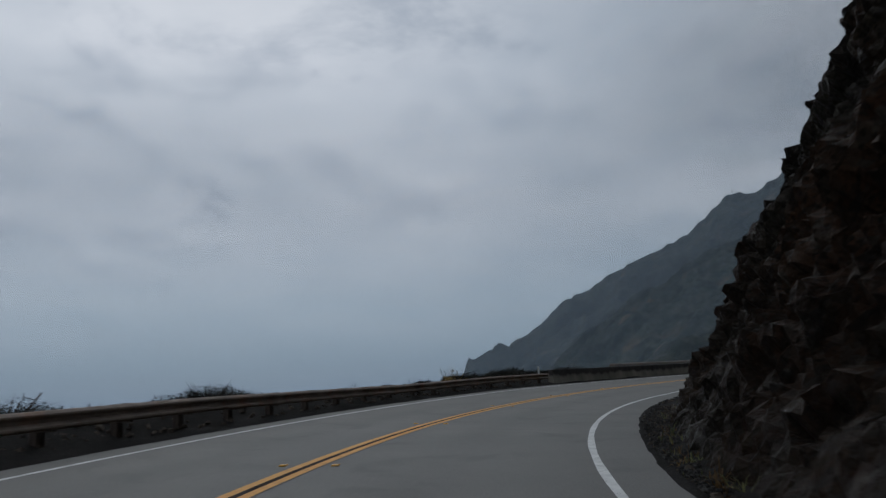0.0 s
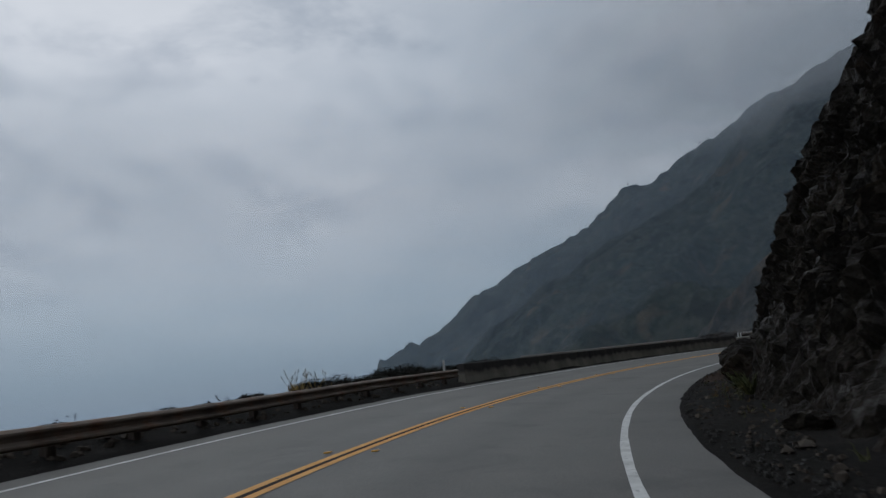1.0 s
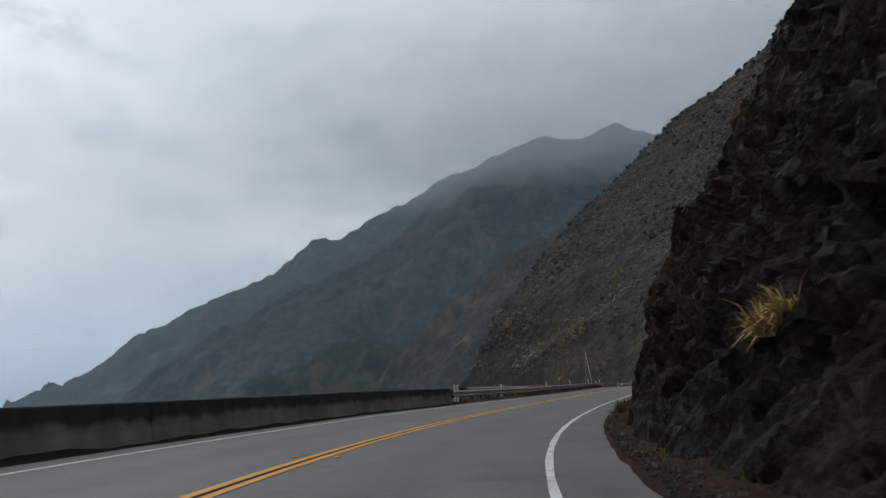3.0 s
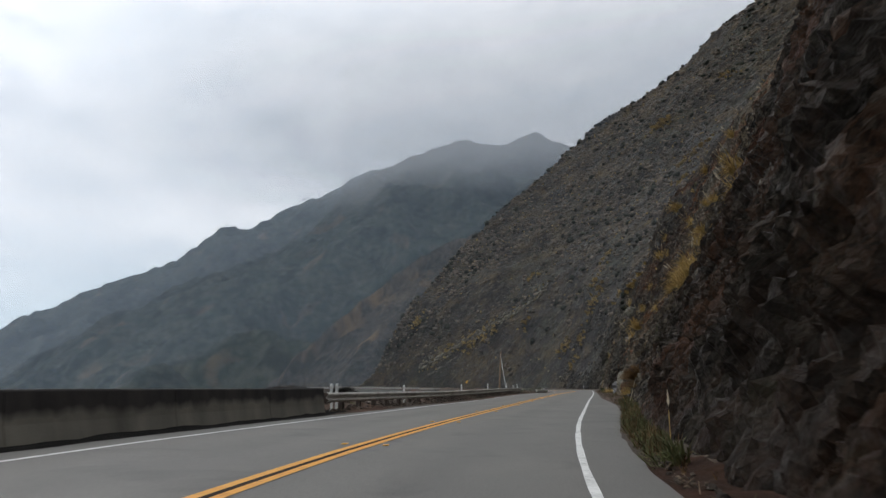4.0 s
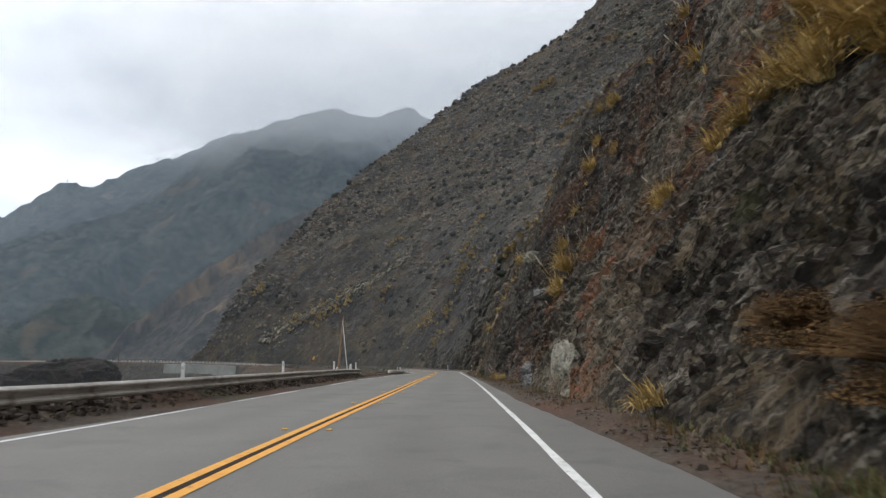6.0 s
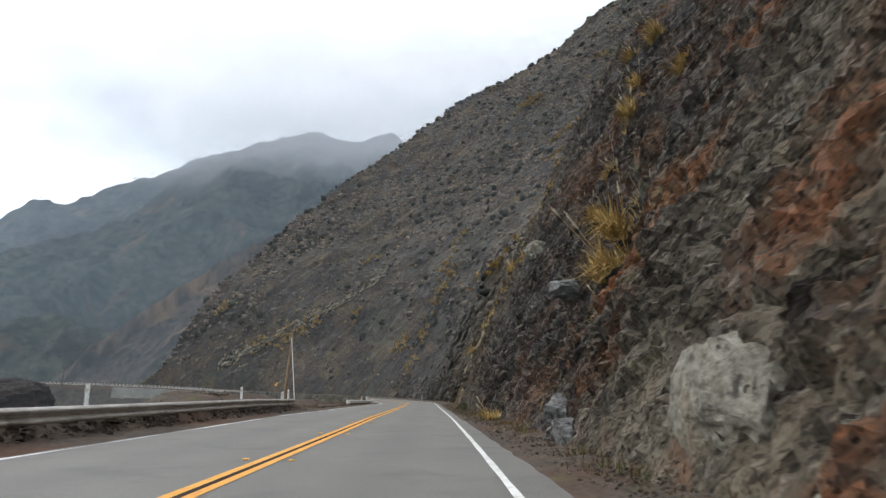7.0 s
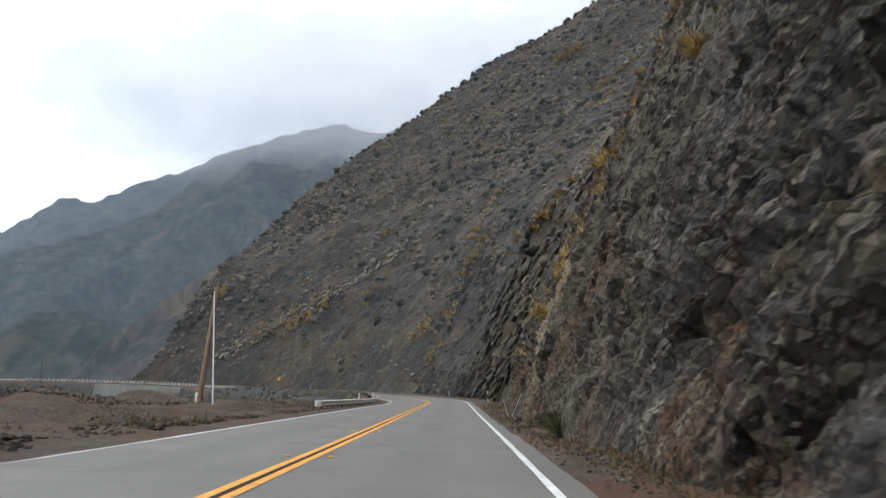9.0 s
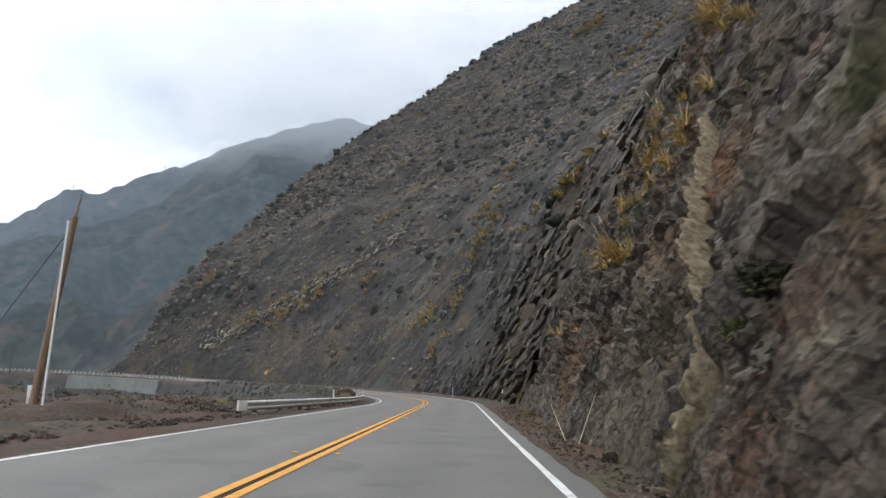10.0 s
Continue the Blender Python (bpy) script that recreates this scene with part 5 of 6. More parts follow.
# a tan vein that runs up the face as a jagged rib
VEIN_S = np.array([85.3, 84.9, 84.7, 85.2, 86.1, 87.2, 88.3, 89.7])
VEIN_U = np.array([0.2, 0.9, 1.7, 2.5, 3.3, 4.2, 5.2, 6.6])
ups_v = np.arange(0.2, 6.6, 0.06)
stand = np.array([(on_face(float(np.interp(u, VEIN_U, VEIN_S)), float(u))[0] - on_slope(float(np.interp(u, VEIN_U, VEIN_S)), float(u))[0]).dot(on_slope(85, 2)[1]) for u in ups_v])
stand = np.array([stand[max(0, i - 9):i + 10].max() for i in range(len(stand))])
stand = np.convolve(np.pad(stand, 32, mode="edge"), np.ones(65) / 65, mode="valid")
across = np.linspace(-1, 1, 13)
vein_g = np.zeros((len(ups_v), 13, 3))
for i, u in enumerate(ups_v):
    wd = 0.10 + 0.025 * math.sin(u * 2.1) + 0.015 * math.sin(u * 5.3 + 1)
    for j, c in enumerate(across):
        p, out = on_slope(float(np.interp(u, VEIN_U, VEIN_S)) + c * wd, float(u))
        vein_g[i, j] = p + out * (stand[i] + 0.12 - 0.5 * abs(c) ** 3)
flat = vein_g.reshape(-1, 3)
f1, _ = facets(flat * np.array([5.0, 5.0, 3.2]), 91)
f2, _ = facets(flat * 11.0, 95)
flat = flat + (0.14 * f1 + 0.09 * f2)[:, None] * np.array(on_slope(85, 2)[1])[None, :]
vein = tagged(new("rock_vein"), "jagged tan quartz vein running up the rock cut", "rock")
cuts = [0, 17, 39, 58, 82, len(ups_v) - 1]
for i0, i1 in zip(cuts, cuts[1:]):
    grid_mesh("vein_block", flat.reshape(vein_g.shape)[i0:i1 + 1], M_DYKE, vein, smooth=False)
# the knoll that stands out of the bank across the cove
boulder("rock_knoll", Vector((-89, 174, -4.4)), 13.0, M_CLIFF, "dark rocky knoll on the bank below the far bend", 21, (1.15, 0.9, 0.72), 0.4, "rock", detail=5)

# pale ledges that run up the lower hillside
rng = random.Random(4)
LEDGE = [(250.0, 6.5), (236.0, 13.5), (225.0, 19.0), (213.0, 24.5), (206.0, 31.0)]


def shard(vs, fs, c, r, rg, flat=0.5, dip=None):
    """An angular stone of 12 to 16 triangles."""
    b = len(vs)
    pts = []
    for k in range(5):
        a = 2 * math.pi * (k + rg.uniform(-0.3, 0.3)) / 5
        pts.append(Vector((math.cos(a) * r * rg.uniform(0.7, 1.2), math.sin(a) * r * rg.uniform(0.7, 1.2), -0.25 * r)))
    for k in range(4):
        a = 2 * math.pi * (k + rg.uniform(-0.3, 0.3)) / 4
        pts.append(Vector((math.cos(a) * r * rg.uniform(0.4, 0.75), math.sin(a) * r * rg.uniform(0.4, 0.75), flat * r * rg.uniform(0.7, 1.3))))
    m = dip or Euler((rg.uniform(-0.4, 0.4), rg.uniform(-0.4, 0.4), rg.uniform(0, 6.3))).to_matrix()
    vs.extend([c + m @ q for q in pts])
    up = [5, 6, 7, 8]
    fs.append((b + 5, b + 6, b + 7, b + 8))
    low = [0, 1, 2, 3, 4]
    fs.extend([(b + 0, b + 1, b + 5), (b + 1, b + 6, b + 5), (b + 1, b + 2, b + 6), (b + 2, b + 3, b + 7), (b + 2, b + 7, b + 6), (b + 3, b + 8, b + 7), (b + 3, b + 4, b + 8),
               (b + 4, b + 0, b + 8), (b + 0, b + 5, b + 8), (b + 4, b + 3, b + 2, b + 1, b + 0)])


def slab(rg):
    """The set of a broken plate: long along the beds, thin across them."""
    turn = Euler((rg.uniform(-0.2, 0.2), rg.uniform(-0.2, 0.2), rg.uniform(-0.25, 0.25))).to_matrix()
    return turn @ Matrix((BED_W, BED_A, BED_N)).transposed() @ Matrix.Diagonal((0.9, rg.uniform(1.2, 2.0), 0.9))


vs, fs = [], []
ls, lu = np.array([q[0] for q in LEDGE])[::-1], np.array([q[1] for q in LEDGE])[::-1]
for k in range(420):
    s = rng.uniform(206, 250)
    up = float(np.interp(s, ls, lu)) + rng.gauss(0, 0.9)
    p, out = on_face(s, up)
    shard(vs, fs, p + out * 0.05, rng.uniform(0.25, 0.75), rng, 0.7, slab(rng))
for k in range(150):
    s, up = rng.uniform(118, 250), rng.uniform(1, 34)
    p, out = on_face(s, up)
    shard(vs, fs, p + out * 0.02, rng.uniform(0.15, 0.45), rng, 0.7, slab(rng))
tagged(link_mesh("rock_ledge", vs, fs, M_LEDGE), "pale outcrop stones running up the lower hillside", "rock", kind="stuff")

# loose stones on both verges
vs, fs = [], []
for k in range(2600):
    s, off = rng.uniform(76, 126), -4.6 - rng.random() ** 1.3 * 15
    c = spot(s, off)
    if vnoise(np.array([[c.x * 0.5, c.y * 0.5, 4.0]]), 12)[0] < -0.1:
        continue
    c.z = float(ground_z(np.array(s), np.array(off))) + 0.02
    shard(vs, fs, c, rng.uniform(0.02, 0.11) * (2.2 if rng.random() < 0.03 else 1), rng, 0.4)
for k in range(1500):
    s, off = rng.uniform(26, 74.5), -5.1 + rng.gauss(0, 0.3)
    c = spot(s, off)
    c.z = float(ground_z(np.array(s), np.array(off))) + 0.01
    shard(vs, fs, c, rng.uniform(0.03, 0.13), rng)
for k in range(5200):
    if rng.random() < 0.62:
        s = rng.uniform(-62, 118)
        base = float(np.interp(s, BASE_S, BASE_O))
        off = base + 0.1 - abs(rng.gauss(0, 0.42))
        if off < float(road_edge(s)) + 0.08:
            continue
        c = spot(s, off)
        c.z = float(ground_z(np.array(s), np.array(off))) + 0.01
        r = rng.uniform(0.012, 0.045) if rng.random() < 0.92 else rng.uniform(0.05, 0.10)
    else:
        s = rng.uniform(-62, 106)
        off = -4.75 - abs(rng.gauss(0, 0.8))
        if -25.5 < s < 12.3 and off < -4.7:
            continue
        c = spot(s, off)
        c.z = float(ground_z(np.array(s), np.array(off))) + 0.01
        r = rng.uniform(0.03, 0.12)
    shard(vs, fs, c, r, rng)
tagged(link_mesh("verge_rubble", vs, fs, M_RUBBLE), "loose brown and grey stones along the verges", "rubble", kind="stuff")
vs, fs = [], []
for k in range(2600):
    s = rng.uniform(-60, -8)
    lo, hi = float(road_edge(s)) + 0.06, float(np.interp(s, BASE_S, BASE_O)) + 0.2
    c = spot(s, rng.uniform(lo, max(hi, lo + 0.1)))
    c.z += 0.045 + 0.1 * rng.random() * 0.3
    shard(vs, fs, c, rng.uniform(0.01, 0.04), rng)
tagged(link_mesh("bend_stones", vs, fs, M_DARKSTONE), "dark stones on the gravel of the bend", "rubble", kind="stuff")

# ---- plants ----


def blade(vs, fs, root, tip, w, bend, side):
    """One bent grass blade of four triangles."""
    b = len(vs)
    mid = root.lerp(tip, 0.55) + bend
    vs.extend([root - side * w, root + side * w, mid - side * w * 0.8, mid + side * w * 0.8, tip])
    fs.extend([(b, b + 1, b + 3, b + 2), (b + 2, b + 3, b + 4)])


def tuft(vs, fs, p, out, n, length, spread, rg, w=0.008, droop=0.35):
    for _ in range(n):
        a = rg.uniform(0, 6.283)
        side = Vector((math.cos(a), math.sin(a), 0))
        d = Vector((math.cos(a + 1.57), math.sin(a + 1.57), 0))
        ln = length * rg.uniform(0.5, 1.15)
        root = p + side * rg.uniform(-0.12, 0.12) * length + d * rg.uniform(-0.08, 0.12) * length
        dirn = (out * rg.uniform(0.1, 0.9) + Vector((0, 0, rg.uniform(0.4, 1.1))) + d * rg.uniform(0.0, spread)).normalized()
        tip = root + dirn * ln + Vector((0, 0, -droop * ln * rg.uniform(0.3, 1.6)))
        blade(vs, fs, root, tip, w * rg.uniform(0.6, 1.4), Vector((0, 0, 0.16 * ln)), side)


def tussock(place, out, size, seed, plumes=4, label="dry yellow grass clump with pale seed plumes on rock", green=False, n=170):
    rg = random.Random(seed)
    thing = new("grass_tussock")
    tagged(thing, label, "grass", group="grass clumps on the cut")
    thing.location = place
    vs, fs = [], []
    for k in range(3):
        c = Vector((rg.uniform(-0.3, 0.3), rg.uniform(-0.3, 0.3), rg.uniform(-0.15, 0.15))) * size
        tuft(vs, fs, c - out * 0.1 * size, out, n // 3, size, 1.0, rg, 0.011 + 0.006 * size, 0.55)
    link_mesh("tuft", vs, fs, M_WEED if green else M_STRAW, thing)
    for k in range(plumes):
        a = rg.uniform(0, 6.283)
        d = (out * 0.5 + Vector((math.cos(a) * 0.5, math.sin(a) * 0.5, rg.uniform(0.5, 1.1)))).normalized()
        ln = size * rg.uniform(0.65, 1.1)
        stalk = tapered(Vector((0, 0, 0)), d * ln, 0.008, 0.005, 5, 2)
        part("stalk", stalk, M_STRAW, thing)
        head = bmesh.new()
        hv, hf = [], []
        u = d.orthogonal().normalized()
        v = d.cross(u)
        for j in range(26):
            t = rg.uniform(0, 1)
            c = d * (ln + 0.26 * size * t)
            r = (u * math.cos(j * 2.4) + v * math.sin(j * 2.4))
            w = 0.03 * size * math.sin(math.pi * min(0.95, t + 0.08))
            b = len(hv)
            hv.extend([c, c + r * w + d * 0.08 * size, c + d * 0.10 * size])
            hf.append((b, b + 1, b + 2))
        head.free()
        link_mesh("plume", hv, hf, M_PLUME, thing, "pale feathery plume")
    return thing


TUSSOCKS = [(34.8, 9.8, 1.0, 4), (35.4, 12.2, 0.7, 3), (33.6, 10.6, 0.6, 3), (43.0, 17.2, 0.8, 3), (45.5, 19.8, 0.9, 4), (48.0, 22.5, 0.8, 3), (51.0, 25.5, 1.0, 4), (66.0, 25.0, 0.9, 2), (97.0, 12.6, 1.3, 2), (-18.4, 6.2, 1.0, 1), (-17.3, 8.2, 0.6, 0), (-16.2, 2.0, 0.5, 0), (11.1, 6.8, 0.8, 4), (35.2, 10.4, 0.6, 1), (54.8, 20.0, 0.9, 5), (38.4, 6.0, 0.7, 1), (36.4, 7.0, 0.8, 0), (33.6, 7.4, 1.1, 1),
            (32.4, 7.2, 1.2, 1), (31.2, 6.8, 1.2, 1), (56.5, 12.8, 0.9, 0), (40.5, 6.4, 0.8, 0), (28.8, 7.4, 1.0, 1), (30.0, 7.2, 1.2, 1), (45.5, 13.1, 0.9, 3), (71.0, 20.5, 1.2, 0), (52.6, 4.9, 1.3, 3),
            (53.0, 6.0, 1.2, 2), (54.2, 7.2, 0.8, 2), (54.5, 5.2, 0.7, 2), (60.3, 7.9, 0.8, 2), (61.5, 10.4, 0.8, 3), (63.0, 13.4, 1.0, 4), (64.5, 15.6, 0.9, 4), (66.5, 19.5, 1.0, 2), (50.9, 3.4, 0.7, 1), (32.2, 8.0, 1.1, 1), (31.0, 7.6, 1.1, 0), (29.6, 6.6, 0.8, 0), (34.6, 7.0, 0.8, 0), (96.5, 5.1, 0.9, 5), (98.5, 8.6, 0.9, 3),
            (101.0, 10.6, 1.0, 2), (109.0, 14.4, 1.2, 2), (80.0, 10.5, 0.7, 2), (106, 6.5, 0.7, 1), (15.0, 8.5, 0.8, 2), (20.5, 9.6, 0.9, 3)]
for k, (s, up, size, pl) in enumerate(TUSSOCKS):
    p, out = on_face(s, up)
    tussock(p, out, size * 1.4, 100 + k, pl, n=260)
# at the foot of the cut
for k, (s, up, size, pl, gr, lab) in enumerate(((-0.6, 0.25, 0.8, 1, True, "green and yellow grass clump with dry stalks at the road's edge"), (21.4, 0.1, 0.6, 0, True, "green and straw grass clump at the road's edge"),
                                                (19.8, 0.15, 0.75, 1, True, "green weeds at the road's edge"), (31.2, 0.6, 0.7, 2, False, "dry yellow grass at the foot of the rock cut"),
                                                (65.0, 0.3, 0.95, 3, False, "dry yellow grass clump at the foot of the rock cut"), (63.9, 0.15, 0.8, 1, False, "dry yellow grass clump at the road's edge"),
                                                (66.4, 0.2, 0.5, 0, True, "green weeds at the foot of the rock cut"), (84.6, 0.1, 0.6, 0, True, "green weeds at the road's edge"), (83.8, 1.9, 0.4, 0, True, "small green plant in the rock cut"),
                                                (79.8, 0.5, 0.55, 0, True, "dark green bushy clump at the foot of the cut"), (64.5, 0.2, 0.6, 1, False, "dry yellow grass clump at the foot of the cut"), (-37.5, 0.5, 0.6, 0, True, "dull green weeds at the foot of the rock cut"))):
    p, out = on_slope(s, up)
    tussock(p + out * 0.05, out, size, 300 + k, pl, lab, gr, 130)

# weeds and dead grass along the foot
vs, fs, vd, fd = [], [], [], []
for k in range(4200):
    s = rng.uniform(-62, 150) if rng.random() < 0.3 else rng.uniform(2, 118)
    base = float(np.interp(s, BASE_S, BASE_O))
    if rng.random() > 0.12 + 0.7 * (vnoise(np.array([[s * 0.2, 3.3, 1.0]]), 7)[0] > 0.0):
        continue
    off = base + 0.3 - abs(rng.gauss(0, 0.36))
    if off < float(road_edge(s)) + 0.1:
        off = float(road_edge(s)) + 0.1 + rng.random() * 0.25
    c = spot(s, off)
    c.z = float(ground_z(np.array(s), np.array(off))) - 0.01
    n = 8
    target = (vs, fs) if rng.random() < 0.42 else (vd, fd)
    tuft(target[0], target[1], c, Vector((0, 0, 0.3)), n, rng.uniform(0.08, 0.34), 1.3, rng, 0.006, 0.45)
for k in range(1700):
    s = rng.uniform(0, 25)
    off = float(np.interp(s, BASE_S, BASE_O)) + 0.3 - abs(rng.gauss(0, 0.5))
    if off < float(road_edge(s)) + 0.1:
        continue
    c = spot(s, off)
    c.z = float(ground_z(np.array(s), np.array(off))) - 0.01
    target = (vs, fs) if rng.random() < 0.6 else (vd, fd)
    tuft(target[0], target[1], c, Vector((-0.1, 0, 0.3)), 10, rng.uniform(0.14, 0.5), 1.3, rng, 0.007, 0.45)
for k in range(4200):
    s = rng.uniform(74, 132)
    off = -4.9 - rng.random() ** 1.4 * 24
    c = spot(s, off)
    if vnoise(np.array([[c.x * 0.4, c.y * 0.4, 2.0]]), 8)[0] < 0.1:
        continue
    c.z = float(ground_z(np.array(s), np.array(off))) - 0.01
    target = (vs, fs) if rng.random() < 0.45 else (vd, fd)
    tuft(target[0], target[1], c, Vector((0, 0, 0.3)), 10, rng.uniform(0.12, 0.5), 1.2, rng, 0.008, 0.4)
tagged(link_mesh("verge_weeds", vs, fs, M_WEED), "green weeds along the foot of the rock cut and the verge", "weeds", kind="stuff")
tagged(link_mesh("dead_grass", vd, fd, M_BRUSH), "brown dead grass along the verges", "grass", kind="stuff")


# leaf litter, twigs and small stones on both verges
vl, fl = [], []
for k in range(9000):
    s = rng.uniform(-10, 118)
    if rng.random() < 0.6:
        off = -4.35 - abs(rng.gauss(0, 0.9))
        if s < 12.2:
            continue
        if s > 74:
            off = -4.6 - rng.random() ** 1.3 * 12
    else:
        off = float(np.interp(s, BASE_S, BASE_O)) - 0.05 - abs(rng.gauss(0, 0.45))
        if off < float(road_edge(s)) + 0.05:
            continue
    c = spot(s, off)
    c.z = float(ground_z(np.array(s), np.array(off))) + 0.03
    a = rng.uniform(0, 6.283)
    d = Vector((math.cos(a), math.sin(a), rng.uniform(-0.15, 0.35)))
    if rng.random() < 0.55:
        ln = rng.uniform(0.08, 0.4)
        blade(vl, fl, c, c + d * ln, 0.006, Vector((0, 0, 0.03)), Vector((-d.y, d.x, 0)))
    else:
        shard(vl, fl, c, rng.uniform(0.015, 0.05), rng, 0.3)
tagged(link_mesh("leaf_litter", vl, fl, M_LITTER), "twigs, dead leaves and chips littering the verges", "litter", kind="stuff")


def bush_into(vs, fs, p, up_dir, r, rg, n, leaf):
    """Leaf clusters scattered through a lumpy half ball."""
    for _ in range(n):
        d = Vector((rg.gauss(0, 1), rg.gauss(0, 1), abs(rg.gauss(0, 0.8)))).normalized()
        c = p + (d * rg.uniform(0.55, 1.05) + up_dir * 0.1) * r
        a = Vector((rg.gauss(0, 1), rg.gauss(0, 1), rg.gauss(0, 1))).normalized()
        b_ = a.cross(d + Vector((0.1, 0.2, 0.3))).normalized()
        q = leaf * rg.uniform(0.6, 1.4)
        k = len(vs)
        vs.extend([c - a * q, c + b_ * q * 0.7, c + a * q, c - b_ * q * 0.7])
        fs.append((k, k + 1, k + 2, k + 3))


def bush(name, place, r, seed, material, label, n=420, leaf=0.05, category="bush"):
    rg = random.Random(seed)
    thing = tagged(new(name), label, category)
    thing.location = place
    vs, fs = [], []
    for k in range(4):
        c = Vector((rg.uniform(-0.5, 0.5), rg.uniform(-0.5, 0.5), rg.uniform(0, 0.35))) * r
        bush_into(vs, fs, c, Vector((0, 0, 1)), r * rg.uniform(0.5, 0.75), rg, n // 4, leaf)
        bush_into(vs, fs, c - Vector((0, 0, 0.55 * r)), Vector((0, 0, 1)), r * rg.uniform(0.55, 0.8), rg, n // 5, leaf)
    for k in range(n // 6):
        a = rg.uniform(0, 6.283)
        d = Vector((math.cos(a), math.sin(a), rg.uniform(0.2, 1.6))).normalized()
        blade(vs, fs, d * r * 0.3, d * r * rg.uniform(0.8, 1.1), 0.006, Vector((0, 0, 0.05)), d.orthogonal().normalized())
    for v in vs:
        v.z *= 0.72
        v.x *= 1.25
    link_mesh("foliage", vs, fs, material, thing)
    for k in range(5):
        a = rg.uniform(0, 6.283)
        part("stem", tapered((0, 0, -0.1), (math.cos(a) * r * 0.6, math.sin(a) * r * 0.6, r * 0.75), 0.02, 0.006, 5, 2), M_POST, thing)
    return thing


p, out = on_face(24.2, 1.2)
bush("dry_bush", p + out * 0.1, 0.95, 5, M_TWIG, "olive-brown twiggy dry bush at the foot of the rock cut", 9000, 0.018)
p, out = on_face(26.8, 1.6)
bush("dry_bush", p + out * 0.1, 0.75, 6, M_TWIG, "olive-brown twiggy dry bush at the foot of the rock cut", 6000, 0.018)
for bs, bu, br in ((81.6, 4.0, 0.42), (83.4, 2.3, 0.3), (81.3, 0.6, 0.35)):
    p, out = on_face(bs, bu)
    bush("dark_bush", p + out * 0.08, br, 90 + int(bs), M_DARKWEED, "small dark green bush growing from the rock cut", 1500, 0.022)
c = spot(17.4, -6.2)
c.z = float(ground_z(np.array(17.4), np.array(-6.2))) + 0.2
bush("brush", c, 0.55, 71, M_DARKSHRUB, "dark leafless coastal brush behind the rail", 2000, 0.03)
p, out = on_face(80.2, 0.6)
bush("dark_bush", p + out * 0.1, 0.42, 7, M_DARKWEED, "dark green bush at the foot of the rock cut", 1200, 0.02)
# brush that looks over the outer rail and the parapet
for k, (s, off, r, dz) in enumerate(((-56, -7.2, 0.85, 0.1), (-54.3, -7.3, 0.95, 0.1), (-52.6, -7.2, 0.7, 0.0), (-49.6, -7.2, 0.7, 0.1), (-48.2, -7.1, 0.95, 0.15), (-46.6, -7.3, 0.8, 0.1), (-42.6, -7.0, 0.5, 0.1), (-40.4, -7.2, 0.55, 0.1),
                                     (-37.5, -7.1, 0.5, 0.1), (-34.4, -7.0, 0.55, 0.15), (-31.2, -7.0, 0.75, 0.2), (-29.6, -7.2, 0.9, 0.2), (-28.2, -7.0, 0.85, 0.15), (-26.6, -7.1, 0.95, 0.25), (-24.8, -6.9, 0.95, 0.3), (-23.0, -7.3, 0.85, 0.3),
                                     (-20.6, -7.4, 0.85, 0.3), (-18.8, -7.0, 0.95, 0.35), (-17.2, -7.1, 0.9, 0.35), (-16.0, -7.4, 0.6, 0.4), (-10.5, -7.4, 0.5, 0.4), (-60.5, -7.6, 0.9, 0.1))):
    c = spot(s, off)
    c.z = float(ground_z(np.array(s), np.array(off))) + dz + 0.1
    bush("brush", c, r * (1.15 if s < -44 else 0.85), 40 + k, M_DARKSHRUB, "dark leafless coastal brush behind the rail", 2600, 0.03)
for k, (s, off, size) in enumerate(((-32.9, -6.6, 0.7), (-32.3, -6.8, 0.8), (-31.6, -6.7, 0.65), (-30.8, -6.9, 0.75))):
    c = spot(s, off)
    c.z = float(ground_z(np.array(s), np.array(off))) + 0.1
    tussock(c, Vector((0, 0, 0.6)), size, 500 + k, 6, "dry grass clump behind the steel guard rail")
# low scrub on the bank and the pull-out
vs, fs, vd2, fd2 = [], [], [], []
for k in range(700):
    s = rng.uniform(-62, 132)
    off = -6.6 - abs(rng.gauss(0, 2.0))
    if 74 < s < 132:
        off = -8.5 - abs(rng.gauss(0, 9))
    c = spot(s, off)
    c.z = float(ground_z(np.array(s), np.array(off)))
    bush_into(vs, fs, c, Vector((0, 0, 1)), rng.uniform(0.15, 0.42), rng, 26, 0.05)
for k in range(420):
    s = rng.uniform(-62, -14)
    off = -6.7 - abs(rng.gauss(0, 0.5))
    c = spot(s, off)
    c.z = float(ground_z(np.array(s), np.array(off)))
    bush_into(vd2, fd2, c, Vector((0, 0, 1)), rng.uniform(0.2, 0.5), rng, 46, 0.045)
tagged(link_mesh("low_brush", vd2, fd2, M_DARKSHRUB), "low dark brush along the edge of the bank", "scrub", kind="stuff")
for k in range(150):
    s, off = rng.uniform(99, 124), -6.4 - abs(rng.gauss(0, 3.2))
    c = spot(s, off)
    c.z = float(ground_z(np.array(s), np.array(off)))
    bush_into(vs, fs, c, Vector((0, 0, 1)), rng.uniform(0.2, 0.55), rng, 60, 0.05)
tagged(link_mesh("bank_scrub", vs, fs, M_SHRUB), "low dark scrub on the bank behind the rails", "scrub", kind="stuff")

